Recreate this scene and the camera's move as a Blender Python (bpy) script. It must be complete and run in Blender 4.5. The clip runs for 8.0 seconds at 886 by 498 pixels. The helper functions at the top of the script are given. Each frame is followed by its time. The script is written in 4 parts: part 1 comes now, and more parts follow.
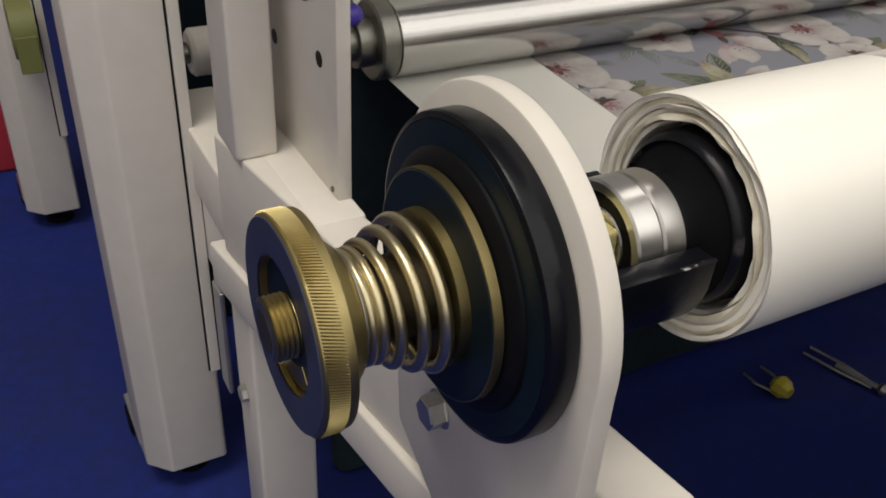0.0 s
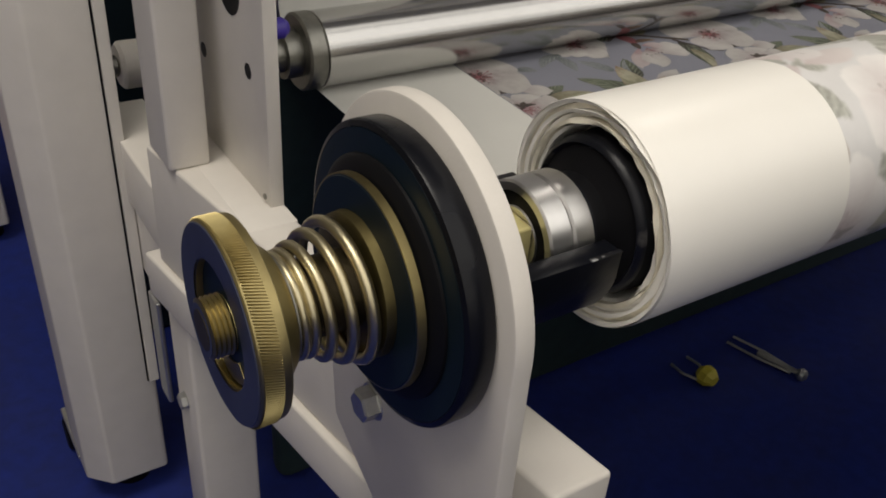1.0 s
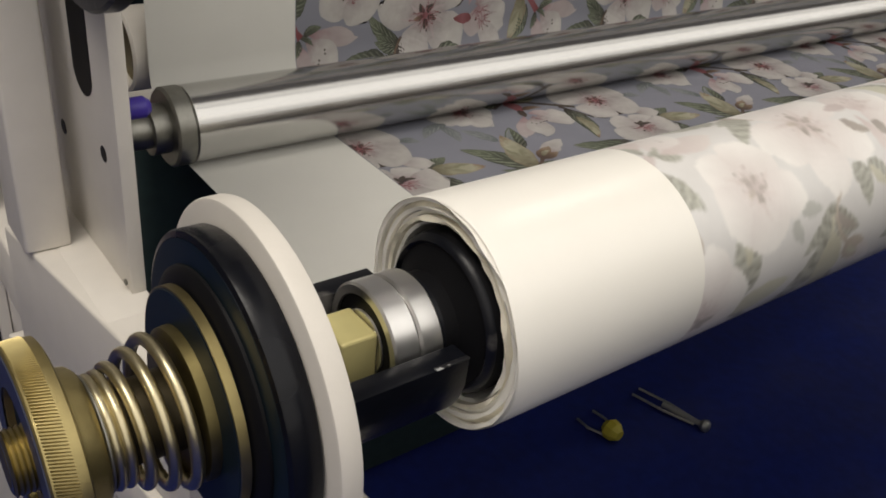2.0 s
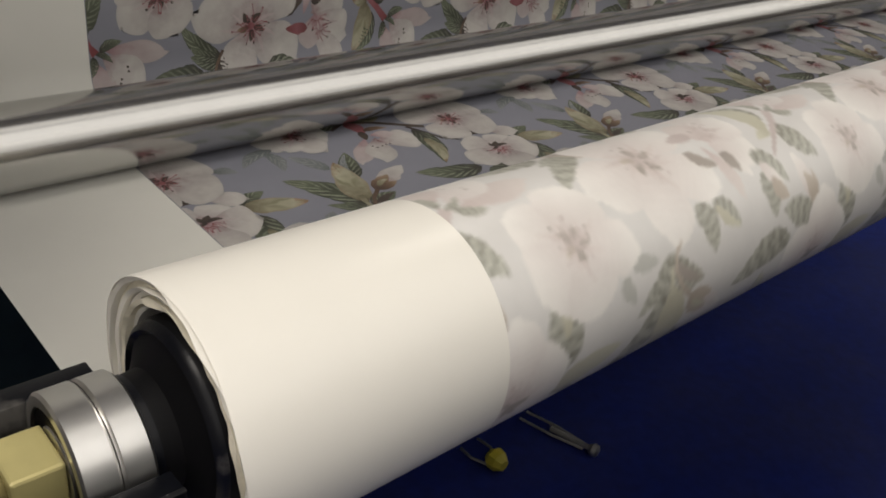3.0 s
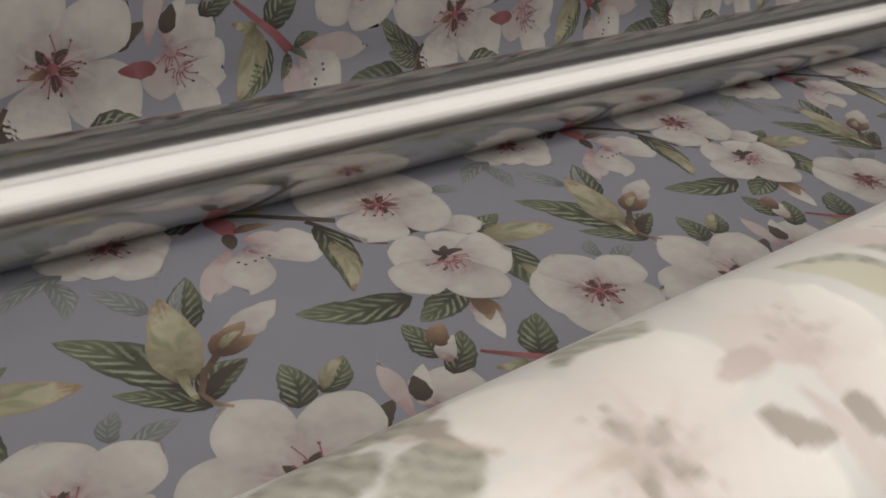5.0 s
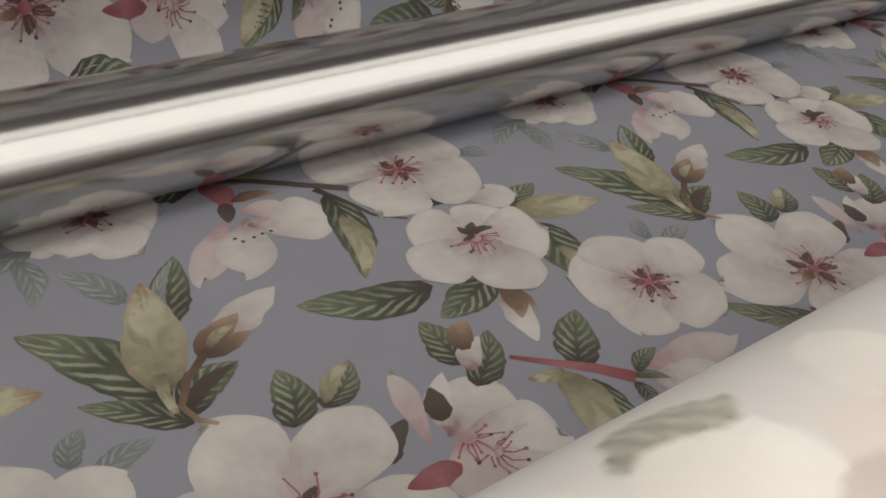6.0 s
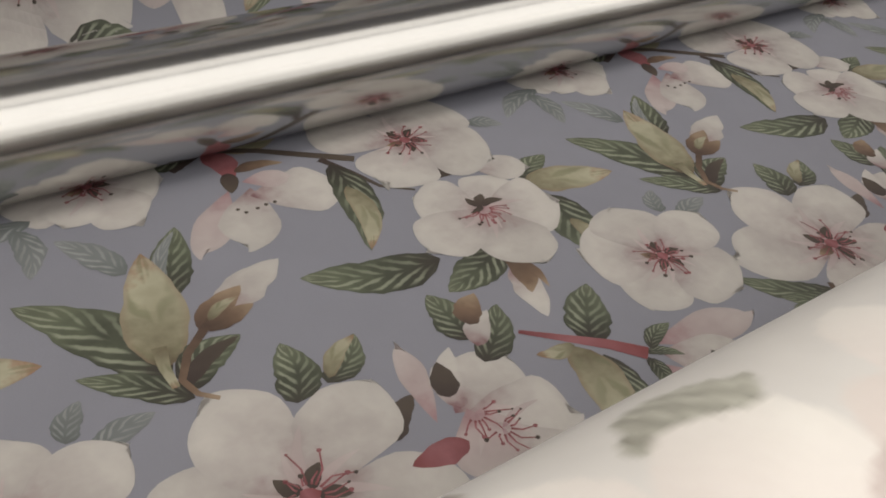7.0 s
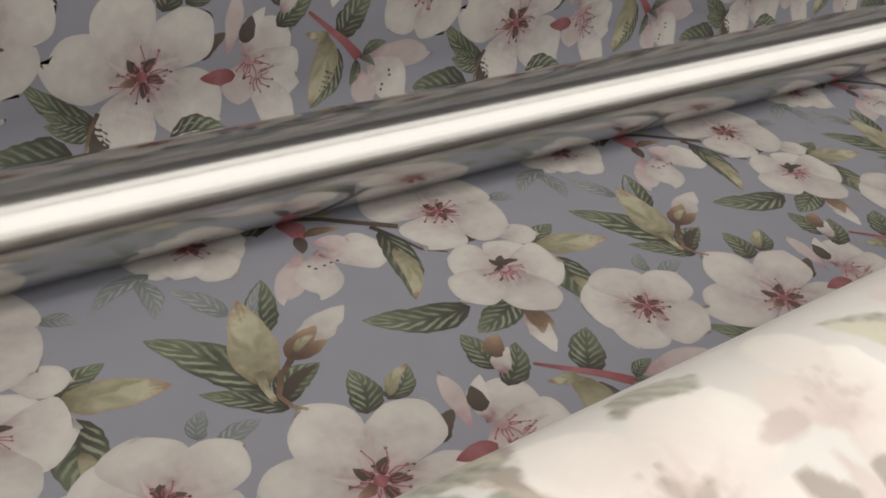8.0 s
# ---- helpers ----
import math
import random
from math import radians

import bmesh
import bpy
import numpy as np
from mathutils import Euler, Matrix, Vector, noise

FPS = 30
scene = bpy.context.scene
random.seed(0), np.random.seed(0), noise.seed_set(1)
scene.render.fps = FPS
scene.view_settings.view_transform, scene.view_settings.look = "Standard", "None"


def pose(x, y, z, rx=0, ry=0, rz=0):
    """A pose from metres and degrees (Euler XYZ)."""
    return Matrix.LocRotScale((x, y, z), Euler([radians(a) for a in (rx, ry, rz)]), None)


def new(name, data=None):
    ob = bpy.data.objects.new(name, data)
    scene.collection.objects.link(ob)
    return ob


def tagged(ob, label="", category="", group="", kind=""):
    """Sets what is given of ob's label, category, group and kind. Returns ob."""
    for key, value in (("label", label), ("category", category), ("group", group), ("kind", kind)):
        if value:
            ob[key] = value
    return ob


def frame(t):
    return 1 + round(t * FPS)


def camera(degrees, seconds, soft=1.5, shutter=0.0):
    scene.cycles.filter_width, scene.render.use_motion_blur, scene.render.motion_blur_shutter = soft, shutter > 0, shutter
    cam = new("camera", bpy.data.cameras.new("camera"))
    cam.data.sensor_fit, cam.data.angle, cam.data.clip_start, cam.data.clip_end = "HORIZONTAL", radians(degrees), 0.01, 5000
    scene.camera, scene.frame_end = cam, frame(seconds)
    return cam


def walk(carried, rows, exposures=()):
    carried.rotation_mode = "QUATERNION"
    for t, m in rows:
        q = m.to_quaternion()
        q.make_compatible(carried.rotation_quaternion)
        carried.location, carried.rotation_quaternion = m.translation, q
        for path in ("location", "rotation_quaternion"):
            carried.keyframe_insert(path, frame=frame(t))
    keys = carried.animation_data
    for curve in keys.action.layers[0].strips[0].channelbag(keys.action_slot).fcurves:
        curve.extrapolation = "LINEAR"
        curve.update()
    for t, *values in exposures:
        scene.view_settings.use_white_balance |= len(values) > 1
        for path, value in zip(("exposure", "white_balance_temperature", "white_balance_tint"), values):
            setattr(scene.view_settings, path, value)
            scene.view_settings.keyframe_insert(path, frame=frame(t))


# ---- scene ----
cam = camera(53.0, 8.0, soft=1.8)

# t, x, y, z, yaw, pitch, roll
PATH = [
    (0.0, -0.2933, -0.2797, 0.2337, -27.96, -33.75, -2.93),
    (0.5, -0.3040, -0.3061, 0.2514, -29.88, -33.37, -3.48),
    (1.0, -0.3009, -0.3055, 0.2471, -32.21, -33.13, -3.63),
    (1.5, -0.2847, -0.3059, 0.2558, -33.23, -32.26, -3.88),
    (2.0, -0.2487, -0.3020, 0.2717, -36.43, -30.55, -5.32),
    (2.2, -0.2272, -0.3015, 0.2785, -37.96, -30.34, -5.79),
    (3.3, -0.0795, -0.2482, 0.2570, -41.68, -30.39, -6.61),
    (3.5, -0.0486, -0.2260, 0.2487, -41.84, -30.36, -6.52),
    (4.0, 0.0415, -0.1625, 0.2267, -40.91, -30.47, -5.93),
    (4.2, 0.0765, -0.1402, 0.2271, -39.72, -30.66, -5.47),
    (5.3, 0.1636, -0.0753, 0.1995, -37.86, -30.80, -5.06),
    (5.5, 0.1746, -0.0604, 0.1989, -37.03, -32.47, -5.38),
    (6.0, 0.1942, -0.0370, 0.1954, -36.01, -35.77, -5.59),
    (6.5, 0.2024, -0.0283, 0.1854, -35.61, -37.30, -5.64),
    (7.0, 0.1997, -0.0313, 0.1880, -35.38, -37.43, -5.50),
    (7.5, 0.1831, -0.0398, 0.1983, -35.58, -36.36, -6.07),
    (8.0, 0.1281, -0.0899, 0.2472, -35.24, -33.62, -5.96),
]
walk(cam, [(t, pose(x, y, z, 90 + p, r, w)) for t, x, y, z, w, p, r in PATH],
     exposures=[(0.0, 0.15), (0.5, -0.08), (1.0, -0.1), (1.5, -0.05), (2.0, 0.02), (2.2, 0.0), (3.3, -0.5), (3.5, -0.8), (4.0, -0.93), (4.2, -0.72), (5.3, 0.05), (6.5, 0.18), (7.0, 0.26), (8.0, 0.32)])

# ---- light: ceiling lamps of a closed hall ----
world = bpy.data.worlds.new("hall_air")
world.use_nodes = True
world.node_tree.nodes["Background"].inputs[0].default_value = (0.8, 0.85, 1.0, 1)
world.node_tree.nodes["Background"].inputs[1].default_value = 0.15
scene.world = world


def ceiling_lamp(x, y, sx, sy, watts, colour=(1.0, 0.93, 0.84), z=2.58):
    data = bpy.data.lights.new("ceiling_lamp", "AREA")
    data.shape, data.size, data.size_y, data.energy, data.color = "RECTANGLE", sx, sy, watts, colour
    ob = new("ceiling_lamp", data)
    ob.matrix_world = pose(x, y, z)


def lit_panel(name, y0, z0, y1, z1, watts, colour=(1.0, 0.95, 0.88)):
    """A long row of hall lights from the line (y0, z0) to (y1, z1), facing the machine."""
    data = bpy.data.lights.new(name, "AREA")
    data.shape, data.size, data.size_y, data.energy, data.color = "RECTANGLE", 10.4, math.hypot(y1 - y0, z1 - z0), watts, colour
    new(name, data).matrix_world = pose(2.4, (y0 + y1) / 2, (z0 + z1) / 2, math.degrees(math.atan2(z0 - z1, y0 - y1)), 0, 0)


ceiling_lamp(2.4, 1.0, 0.7, 0.5, 9)
ceiling_lamp(-0.8, -0.2, 1.3, 0.7, 18)
ceiling_lamp(-1.0, 0.1, 1.0, 1.0, 30)
lit_panel("ceiling_light_row", -0.28, 2.58, -1.00, 2.58, 24)
lit_panel("lit_south_side", -1.12, 2.57, -2.4, 1.4, 80)
lit_panel("lit_south_wall", -2.4, 1.4, -2.9, 0.15, 40)


# ---- materials ----
def mat(name, base=(0.5, 0.5, 0.5), rough=0.5, metal=0.0, vary=0.12, scale=60.0, bump=0.0, bump_scale=None, coat=0.0, spot=None, spec=0.5):
    m = bpy.data.materials.new(name)
    m.use_nodes = True
    t = m.node_tree
    b = t.nodes["Principled BSDF"]
    b.inputs["Roughness"].default_value, b.inputs["Metallic"].default_value = rough, metal
    b.inputs["Coat Weight"].default_value, b.inputs["Specular IOR Level"].default_value = coat, spec
    co = t.nodes.new("ShaderNodeTexCoord")
    geo = t.nodes.new("ShaderNodeNewGeometry")

    def tex(s, detail=4.0):
        n = t.nodes.new("ShaderNodeTexNoise")
        n.inputs["Scale"].default_value, n.inputs["Detail"].default_value = s, detail
        t.links.new(geo.outputs["Position"], n.inputs["Vector"])
        return n
    fine, wide = tex(scale), tex(scale / 9, 3)
    mixf = t.nodes.new("ShaderNodeMath")
    mixf.operation = "ADD"
    t.links.new(fine.outputs[0], mixf.inputs[0])
    t.links.new(wide.outputs[0], mixf.inputs[1])
    ramp = t.nodes.new("ShaderNodeMapRange")
    ramp.inputs[1].default_value, ramp.inputs[2].default_value = 0.6, 1.4
    ramp.inputs[3].default_value, ramp.inputs[4].default_value = 1 - vary, 1 + vary
    t.links.new(mixf.outputs[0], ramp.inputs[0])
    mul = t.nodes.new("ShaderNodeVectorMath")
    mul.operation = "SCALE"
    mul.inputs[0].default_value = base
    t.links.new(ramp.outputs[0], mul.inputs["Scale"])
    out = mul.outputs[0]
    if spot:
        lim, col = spot
        n = tex(scale / 4, 6)
        st = t.nodes.new("ShaderNodeMapRange")
        st.inputs[1].default_value, st.inputs[2].default_value = lim, lim + 0.05
        t.links.new(n.outputs[0], st.inputs[0])
        mx = t.nodes.new("ShaderNodeMix")
        mx.data_type = "RGBA"
        t.links.new(st.outputs[0], mx.inputs[0])
        t.links.new(out, mx.inputs[6])
        mx.inputs[7].default_value = (*col, 1)
        out = mx.outputs[2]
    t.links.new(out, b.inputs["Base Color"])
    rr = t.nodes.new("ShaderNodeMapRange")
    rr.inputs[1].default_value, rr.inputs[2].default_value = 0.3, 0.7
    rr.inputs[3].default_value, rr.inputs[4].default_value = rough * 0.85, min(1, rough * 1.2)
    t.links.new(wide.outputs[0], rr.inputs[0])
    t.links.new(rr.outputs[0], b.inputs["Roughness"])
    if bump:
        bp = t.nodes.new("ShaderNodeBump")
        bp.inputs["Strength"].default_value, bp.inputs["Distance"].default_value = bump, 0.001
        n = tex(bump_scale or scale * 3)
        t.links.new(n.outputs[0], bp.inputs["Height"])
        t.links.new(bp.outputs[0], b.inputs["Normal"])
    return m


WHITE_PAINT = mat("white_paint", (0.65, 0.615, 0.56), 0.45, vary=0.05, scale=40, bump=0.12, bump_scale=500)
BLACK_PAINT = mat("black_paint", (0.004, 0.0045, 0.007), 0.3, vary=0.3, scale=70, bump=0.15, bump_scale=200, spot=(0.6, (0.1, 0.095, 0.09)), spec=0.24)
WORN_EDGE = mat("worn_edge", (0.01, 0.01, 0.012), 0.35, vary=0.3, scale=900, spot=(0.55, (0.4, 0.4, 0.4)))
BLACK_FACE = mat("black_face", (0.006, 0.012, 0.017), 0.4, vary=0.2, scale=50, spec=0.2)
RUBBER = mat("black_rubber", (0.005, 0.005, 0.006), 0.5, vary=0.2, spec=0.12)
BRASS = mat("yellow_zinc", (0.36, 0.295, 0.135), 0.36, 1.0, vary=0.16, scale=120, bump=0.1, bump_scale=900)
BRASS_DARK = mat("yellow_zinc_dull", (0.17, 0.14, 0.06), 0.42, 1.0, vary=0.25, scale=120)
SLEEVE = mat("dark_brown_sleeve", (0.06, 0.047, 0.025), 0.4, 0.7, vary=0.3, scale=120)
WHEEL_FACE = mat("blued_wheel_face", (0.05, 0.056, 0.088), 0.35, 0.3, vary=0.15, scale=90)
STEEL = mat("polished_steel", (0.74, 0.73, 0.71), 0.32, 1.0, vary=0.05, scale=90)
SPRING = mat("spring_wire", (0.52, 0.46, 0.3), 0.3, 1.0, vary=0.15, scale=150)
CHROME = mat("chromed_roller", (0.56, 0.555, 0.54), 0.17, 1.0, vary=0.03, scale=30)
ZINC = mat("zinc_bolt", (0.5, 0.5, 0.48), 0.34, 0.85, vary=0.15, scale=200)
CAP = mat("turned_steel", (0.25, 0.245, 0.22), 0.4, 1.0, vary=0.2, scale=120)
CARPET = mat("blue_carpet", (0.002, 0.0118, 0.135), 0.95, vary=0.35, scale=45, bump=0.6, bump_scale=700)
BLANKET = mat("dark_green_blanket", (0.012, 0.028, 0.03), 0.85, vary=0.25, scale=60, bump=0.3)
HALL = mat("hall_wall", (0.33, 0.31, 0.27), 0.8, vary=0.08, scale=8)
CEIL = mat("hall_ceiling", (0.5, 0.48, 0.41), 0.8, vary=0.08, scale=8)
PAPER_BLANK = mat("blank_paper", (0.88, 0.855, 0.79), 0.3, vary=0.02, scale=20, bump=0.05, bump_scale=60)
PAPER_EDGE = mat("paper_edge", (0.84, 0.79, 0.65), 0.7, vary=0.15, scale=200)
# same paper as the roll's blank margin, base colour lowered for shade
SHADED_MARGIN = mat("shaded_margin", (0.55, 0.545, 0.51), 0.6, vary=0.03, scale=25)
WEB_GROUND = mat("web_ground", (0.17, 0.174, 0.207), 0.6, vary=0.05, scale=30, bump=0.15, bump_scale=900)
PALE_ZINC = mat("pale_yellow_zinc", (0.6, 0.53, 0.24), 0.4, 0.2, vary=0.12)
YELLOW = mat("yellow_plastic", (0.55, 0.47, 0.05), 0.45)
PURPLE = mat("purple_plastic", (0.05, 0.03, 0.3), 0.4)
RED = mat("red_fabric", (0.35, 0.02, 0.04), 0.8)
TAPE = mat("green_tape", (0.15, 0.16, 0.05), 0.5)


def print_mat(name, stops, stripe=None, spread=0.16, rim=0.0, wash=0.16):
    """Ink on paper. The attribute 'ink' holds: along, across, chance. stops: colours from base to tip; wash: uneven ink."""
    m = bpy.data.materials.new(name)
    m.use_nodes = True
    t = m.node_tree
    b = t.nodes["Principled BSDF"]
    b.inputs["Roughness"].default_value = 0.6
    at = t.nodes.new("ShaderNodeAttribute")
    at.attribute_name = "ink"
    sep = t.nodes.new("ShaderNodeSeparateXYZ")
    t.links.new(at.outputs["Vector"], sep.inputs[0])
    geo = t.nodes.new("ShaderNodeNewGeometry")

    def tex(scale, detail):
        n = t.nodes.new("ShaderNodeTexNoise")
        n.inputs["Scale"].default_value, n.inputs["Detail"].default_value = scale, detail
        t.links.new(geo.outputs["Position"], n.inputs["Vector"])
        return n.outputs[0]
    nz, wide = tex(170, 5), tex(60, 3)

    def math_(op, a, c=0.0, clamp=False):
        n = t.nodes.new("ShaderNodeMath")
        n.operation, n.use_clamp = op, clamp
        for k, v in ((0, a), (1, c)):
            if isinstance(v, (int, float)):
                n.inputs[k].default_value = v
            else:
                t.links.new(v, n.inputs[k])
        return n.outputs[0]

    def soft(v, lo, hi):
        n = t.nodes.new("ShaderNodeMapRange")
        n.interpolation_type = "SMOOTHSTEP"
        n.inputs[1].default_value, n.inputs[2].default_value = lo, hi
        t.links.new(v, n.inputs[0])
        return n.outputs[0]

    def mixed(f, a, c):
        n = t.nodes.new("ShaderNodeMix")
        n.data_type = "RGBA"
        t.links.new(f, n.inputs[0])
        t.links.new(a, n.inputs[6])
        n.inputs[7].default_value = (*c, 1)
        return n.outputs[2]
    side = math_("ABSOLUTE", math_("SUBTRACT", sep.outputs[1], 0.5))
    along = math_("ADD", sep.outputs[0], math_("MULTIPLY", math_("SUBTRACT", math_("ADD", nz, wide), 1.0), 0.45))
    cr = t.nodes.new("ShaderNodeValToRGB")
    el = cr.color_ramp.elements
    while len(el) < len(stops):
        el.new(0.5)
    for e, (p, c) in zip(el, stops):
        e.position, e.color = p, (*c, 1)
    t.links.new(along, cr.inputs[0])
    out = cr.outputs[0]
    if stripe:
        col, strength, count = stripe
        ph = math_("SUBTRACT", math_("MULTIPLY", sep.outputs[0], count), math_("MULTIPLY", side, count * 0.62))
        ph = math_("ADD", ph, math_("MULTIPLY", wide, 0.8))
        v = math_("SINE", math_("MULTIPLY", ph, 6.283))
        v = soft(math_("ADD", v, math_("MULTIPLY", math_("SUBTRACT", nz, 0.5), 1.6)), -0.2, 1.0)
        v = math_("MULTIPLY", v, math_("MULTIPLY", soft(side, 0.48, 0.34), soft(side, 0.015, 0.09)))
        v = math_("MULTIPLY", v, math_("MULTIPLY", soft(sep.outputs[0], 0.04, 0.25), math_("ADD", 0.3, math_("MULTIPLY", sep.outputs[1], 0.7))))
        out = mixed(math_("MULTIPLY", v, strength), out, col)
    if rim:
        out = mixed(math_("MULTIPLY", soft(side, 0.33, 0.5), rim), out, tuple(0.7 * q for q in stops[-1][1]))
    hs = t.nodes.new("ShaderNodeHueSaturation")
    t.links.new(out, hs.inputs["Color"])
    val = math_("ADD", math_("MULTIPLY", sep.outputs[2], spread), 1 - spread / 2 - wash * 0.5)
    t.links.new(math_("ADD", val, math_("MULTIPLY", wide, wash)), hs.inputs["Value"])
    t.links.new(hs.outputs[0], b.inputs["Base Color"])
    return m


INKS = {
    "petal": print_mat("ink_petal", [(0.0, (0.14, 0.07, 0.08)), (0.13, (0.23, 0.18, 0.182)), (0.38, (0.305, 0.283, 0.274)), (0.8, (0.365, 0.348, 0.33)), (1.0, (0.34, 0.326, 0.312))], spread=0.14, rim=0.2, wash=0.26),
    "pink": print_mat("ink_pink", [(0.0, (0.22, 0.125, 0.14)), (0.4, (0.295, 0.243, 0.243)), (1.0, (0.335, 0.298, 0.293))], spread=0.08, rim=0.22, wash=0.3),
    "green": print_mat("ink_green", [(0.0, (0.024, 0.02, 0.016)), (0.35, (0.034, 0.038, 0.026)), (0.75, (0.066, 0.076, 0.05)), (1.0, (0.075, 0.082, 0.055))], ((0.22, 0.24, 0.18), 0.8, 6.5), wash=0.55),
    "grey": print_mat("ink_grey", [(0.0, (0.085, 0.095, 0.095)), (1.0, (0.15, 0.16, 0.165))], ((0.25, 0.265, 0.265), 0.7, 5.5), wash=0.3),
    "yellow": print_mat("ink_yellow", [(0.0, (0.09, 0.075, 0.045)), (0.4, (0.2, 0.19, 0.13)), (0.8, (0.27, 0.26, 0.19)), (1.0, (0.2, 0.12, 0.08))], ((0.1, 0.105, 0.055), 0.7, 2.2), rim=0.35, wash=0.35),
    "dark": print_mat("ink_dark", [(0.0, (0.03, 0.02, 0.018)), (1.0, (0.055, 0.043, 0.033))], wash=0.4),
    "red": print_mat("ink_red", [(0.0, (0.12, 0.03, 0.034)), (0.5, (0.2, 0.075, 0.085)), (1.0, (0.14, 0.034, 0.038))], wash=0.35),
    "brown": print_mat("ink_brown", [(0.0, (0.05, 0.03, 0.022)), (0.6, (0.12, 0.078, 0.052)), (1.0, (0.22, 0.165, 0.115))], wash=0.4),
}
# what shows through on the back of the paper, from a shape's base to its tip
BACK_GROUND = (0.69, 0.677, 0.66)
BACK_INKS = {"petal": ((0.66, 0.6, 0.58), (0.83, 0.81, 0.775)), "pink": ((0.6, 0.52, 0.5), (0.71, 0.66, 0.63)), "green": ((0.35, 0.345, 0.3), (0.46, 0.46, 0.405)),
             "grey": ((0.48, 0.48, 0.45), (0.53, 0.53, 0.5)), "yellow": ((0.52, 0.5, 0.4), (0.64, 0.63, 0.52)), "dark": ((0.38, 0.34, 0.31), (0.4, 0.36, 0.32)),
             "red": ((0.53, 0.46, 0.44), (0.6, 0.53, 0.51)), "brown": ((0.46, 0.4, 0.34), (0.58, 0.52, 0.45))}


def back_mat():
    m = bpy.data.materials.new("paper_back")
    m.use_nodes = True
    t = m.node_tree
    b = t.nodes["Principled BSDF"]
    b.inputs["Roughness"].default_value = 0.36
    at = t.nodes.new("ShaderNodeAttribute")
    at.attribute_name = "see_through"
    geo = t.nodes.new("ShaderNodeNewGeometry")
    n = t.nodes.new("ShaderNodeTexNoise")
    n.inputs["Scale"].default_value, n.inputs["Detail"].default_value = 55, 5
    t.links.new(geo.outputs["Position"], n.inputs["Vector"])
    r = t.nodes.new("ShaderNodeMapRange")
    r.inputs[3].default_value, r.inputs[4].default_value = 0.93, 1.07
    t.links.new(n.outputs[0], r.inputs[0])
    v = t.nodes.new("ShaderNodeVectorMath")
    v.operation = "SCALE"
    t.links.new(at.outputs["Color"], v.inputs[0])
    t.links.new(r.outputs[0], v.inputs["Scale"])
    t.links.new(v.outputs[0], b.inputs["Base Color"])
    return m


PAPER_BACK = back_mat()


# ---- mesh helpers ----
def part(name, bm, material, parent, label="", smooth=False):
    me = bpy.data.meshes.new(name)
    bm.normal_update()
    bm.to_mesh(me)
    bm.free()
    for m in material if isinstance(material, (list, tuple)) else [material]:
        me.materials.append(m)
    if smooth:
        for p in me.polygons:
            p.use_smooth = True
        me.set_sharp_from_angle(angle=radians(35))
    ob = new(name, me)
    if parent:
        ob.parent = parent
        ob.matrix_parent_inverse = parent.matrix_world.inverted()
    if label:
        tagged(ob, label=label)
    return ob


def thing(name, place, label, category, group="", kind=""):
    ob = new(name)
    ob.empty_display_size = 0.05
    ob.location = place
    bpy.context.view_layer.update()
    return tagged(ob, label, category, group, kind)


def box(x0, x1, y0, y1, z0, z1, bevel=0.0, seg=2, bm=None):
    out = bmesh.new()
    r = bmesh.ops.create_cube(out, size=1)
    bmesh.ops.transform(out, matrix=Matrix.Translation(((x0 + x1) / 2, (y0 + y1) / 2, (z0 + z1) / 2)) @ Matrix.Diagonal((x1 - x0, y1 - y0, z1 - z0, 1)), verts=r["verts"])
    if bevel:
        bmesh.ops.bevel(out, geom=out.edges[:], offset=bevel, segments=seg, affect="EDGES", profile=0.5)
    if bm is not None:
        me = bpy.data.meshes.new("tmp")
        out.to_mesh(me)
        out.free()
        bm.from_mesh(me)
        bpy.data.meshes.remove(me)
        return bm
    return out


def lathe(profile, segs=72, centre=(0, 0, 0), closed=False, wobble=None, caps=True):
    """Turn (x, radius) about the x axis."""
    bm = bmesh.new()
    rings = []
    for i, (px, pr) in enumerate(profile):
        ring = []
        for k in range(segs):
            a = 2 * math.pi * k / segs
            rr, xx = (pr, px) if wobble is None else wobble(i, a, pr, px)
            ring.append(bm.verts.new((centre[0] + xx, centre[1] + rr * math.cos(a), centre[2] + rr * math.sin(a))))
        rings.append(ring)
    n = len(rings)
    for i in range(n if closed else n - 1):
        a, b = rings[i], rings[(i + 1) % n]
        for k in range(segs):
            bm.faces.new((a[k], b[k], b[(k + 1) % segs], a[(k + 1) % segs]))
    if not closed and caps:
        for ring in (rings[0], rings[-1]):
            if (ring[0].co - ring[segs // 2].co).length > 1e-5:
                bm.faces.new(ring)
    bmesh.ops.recalc_face_normals(bm, faces=bm.faces[:])
    return bm


def disc(x0, x1, r, bevel=0.001, hole=0.0, segs=96, centre=(0, 0, 0)):
    if hole:
        return lathe([(x0, hole), (x0, r - bevel), (x0 + bevel, r), (x1 - bevel, r), (x1, r - bevel), (x1, hole)], segs, centre, closed=True)
    return lathe([(x0, r - bevel), (x0 + bevel, r), (x1 - bevel, r), (x1, r - bevel)], segs, centre)


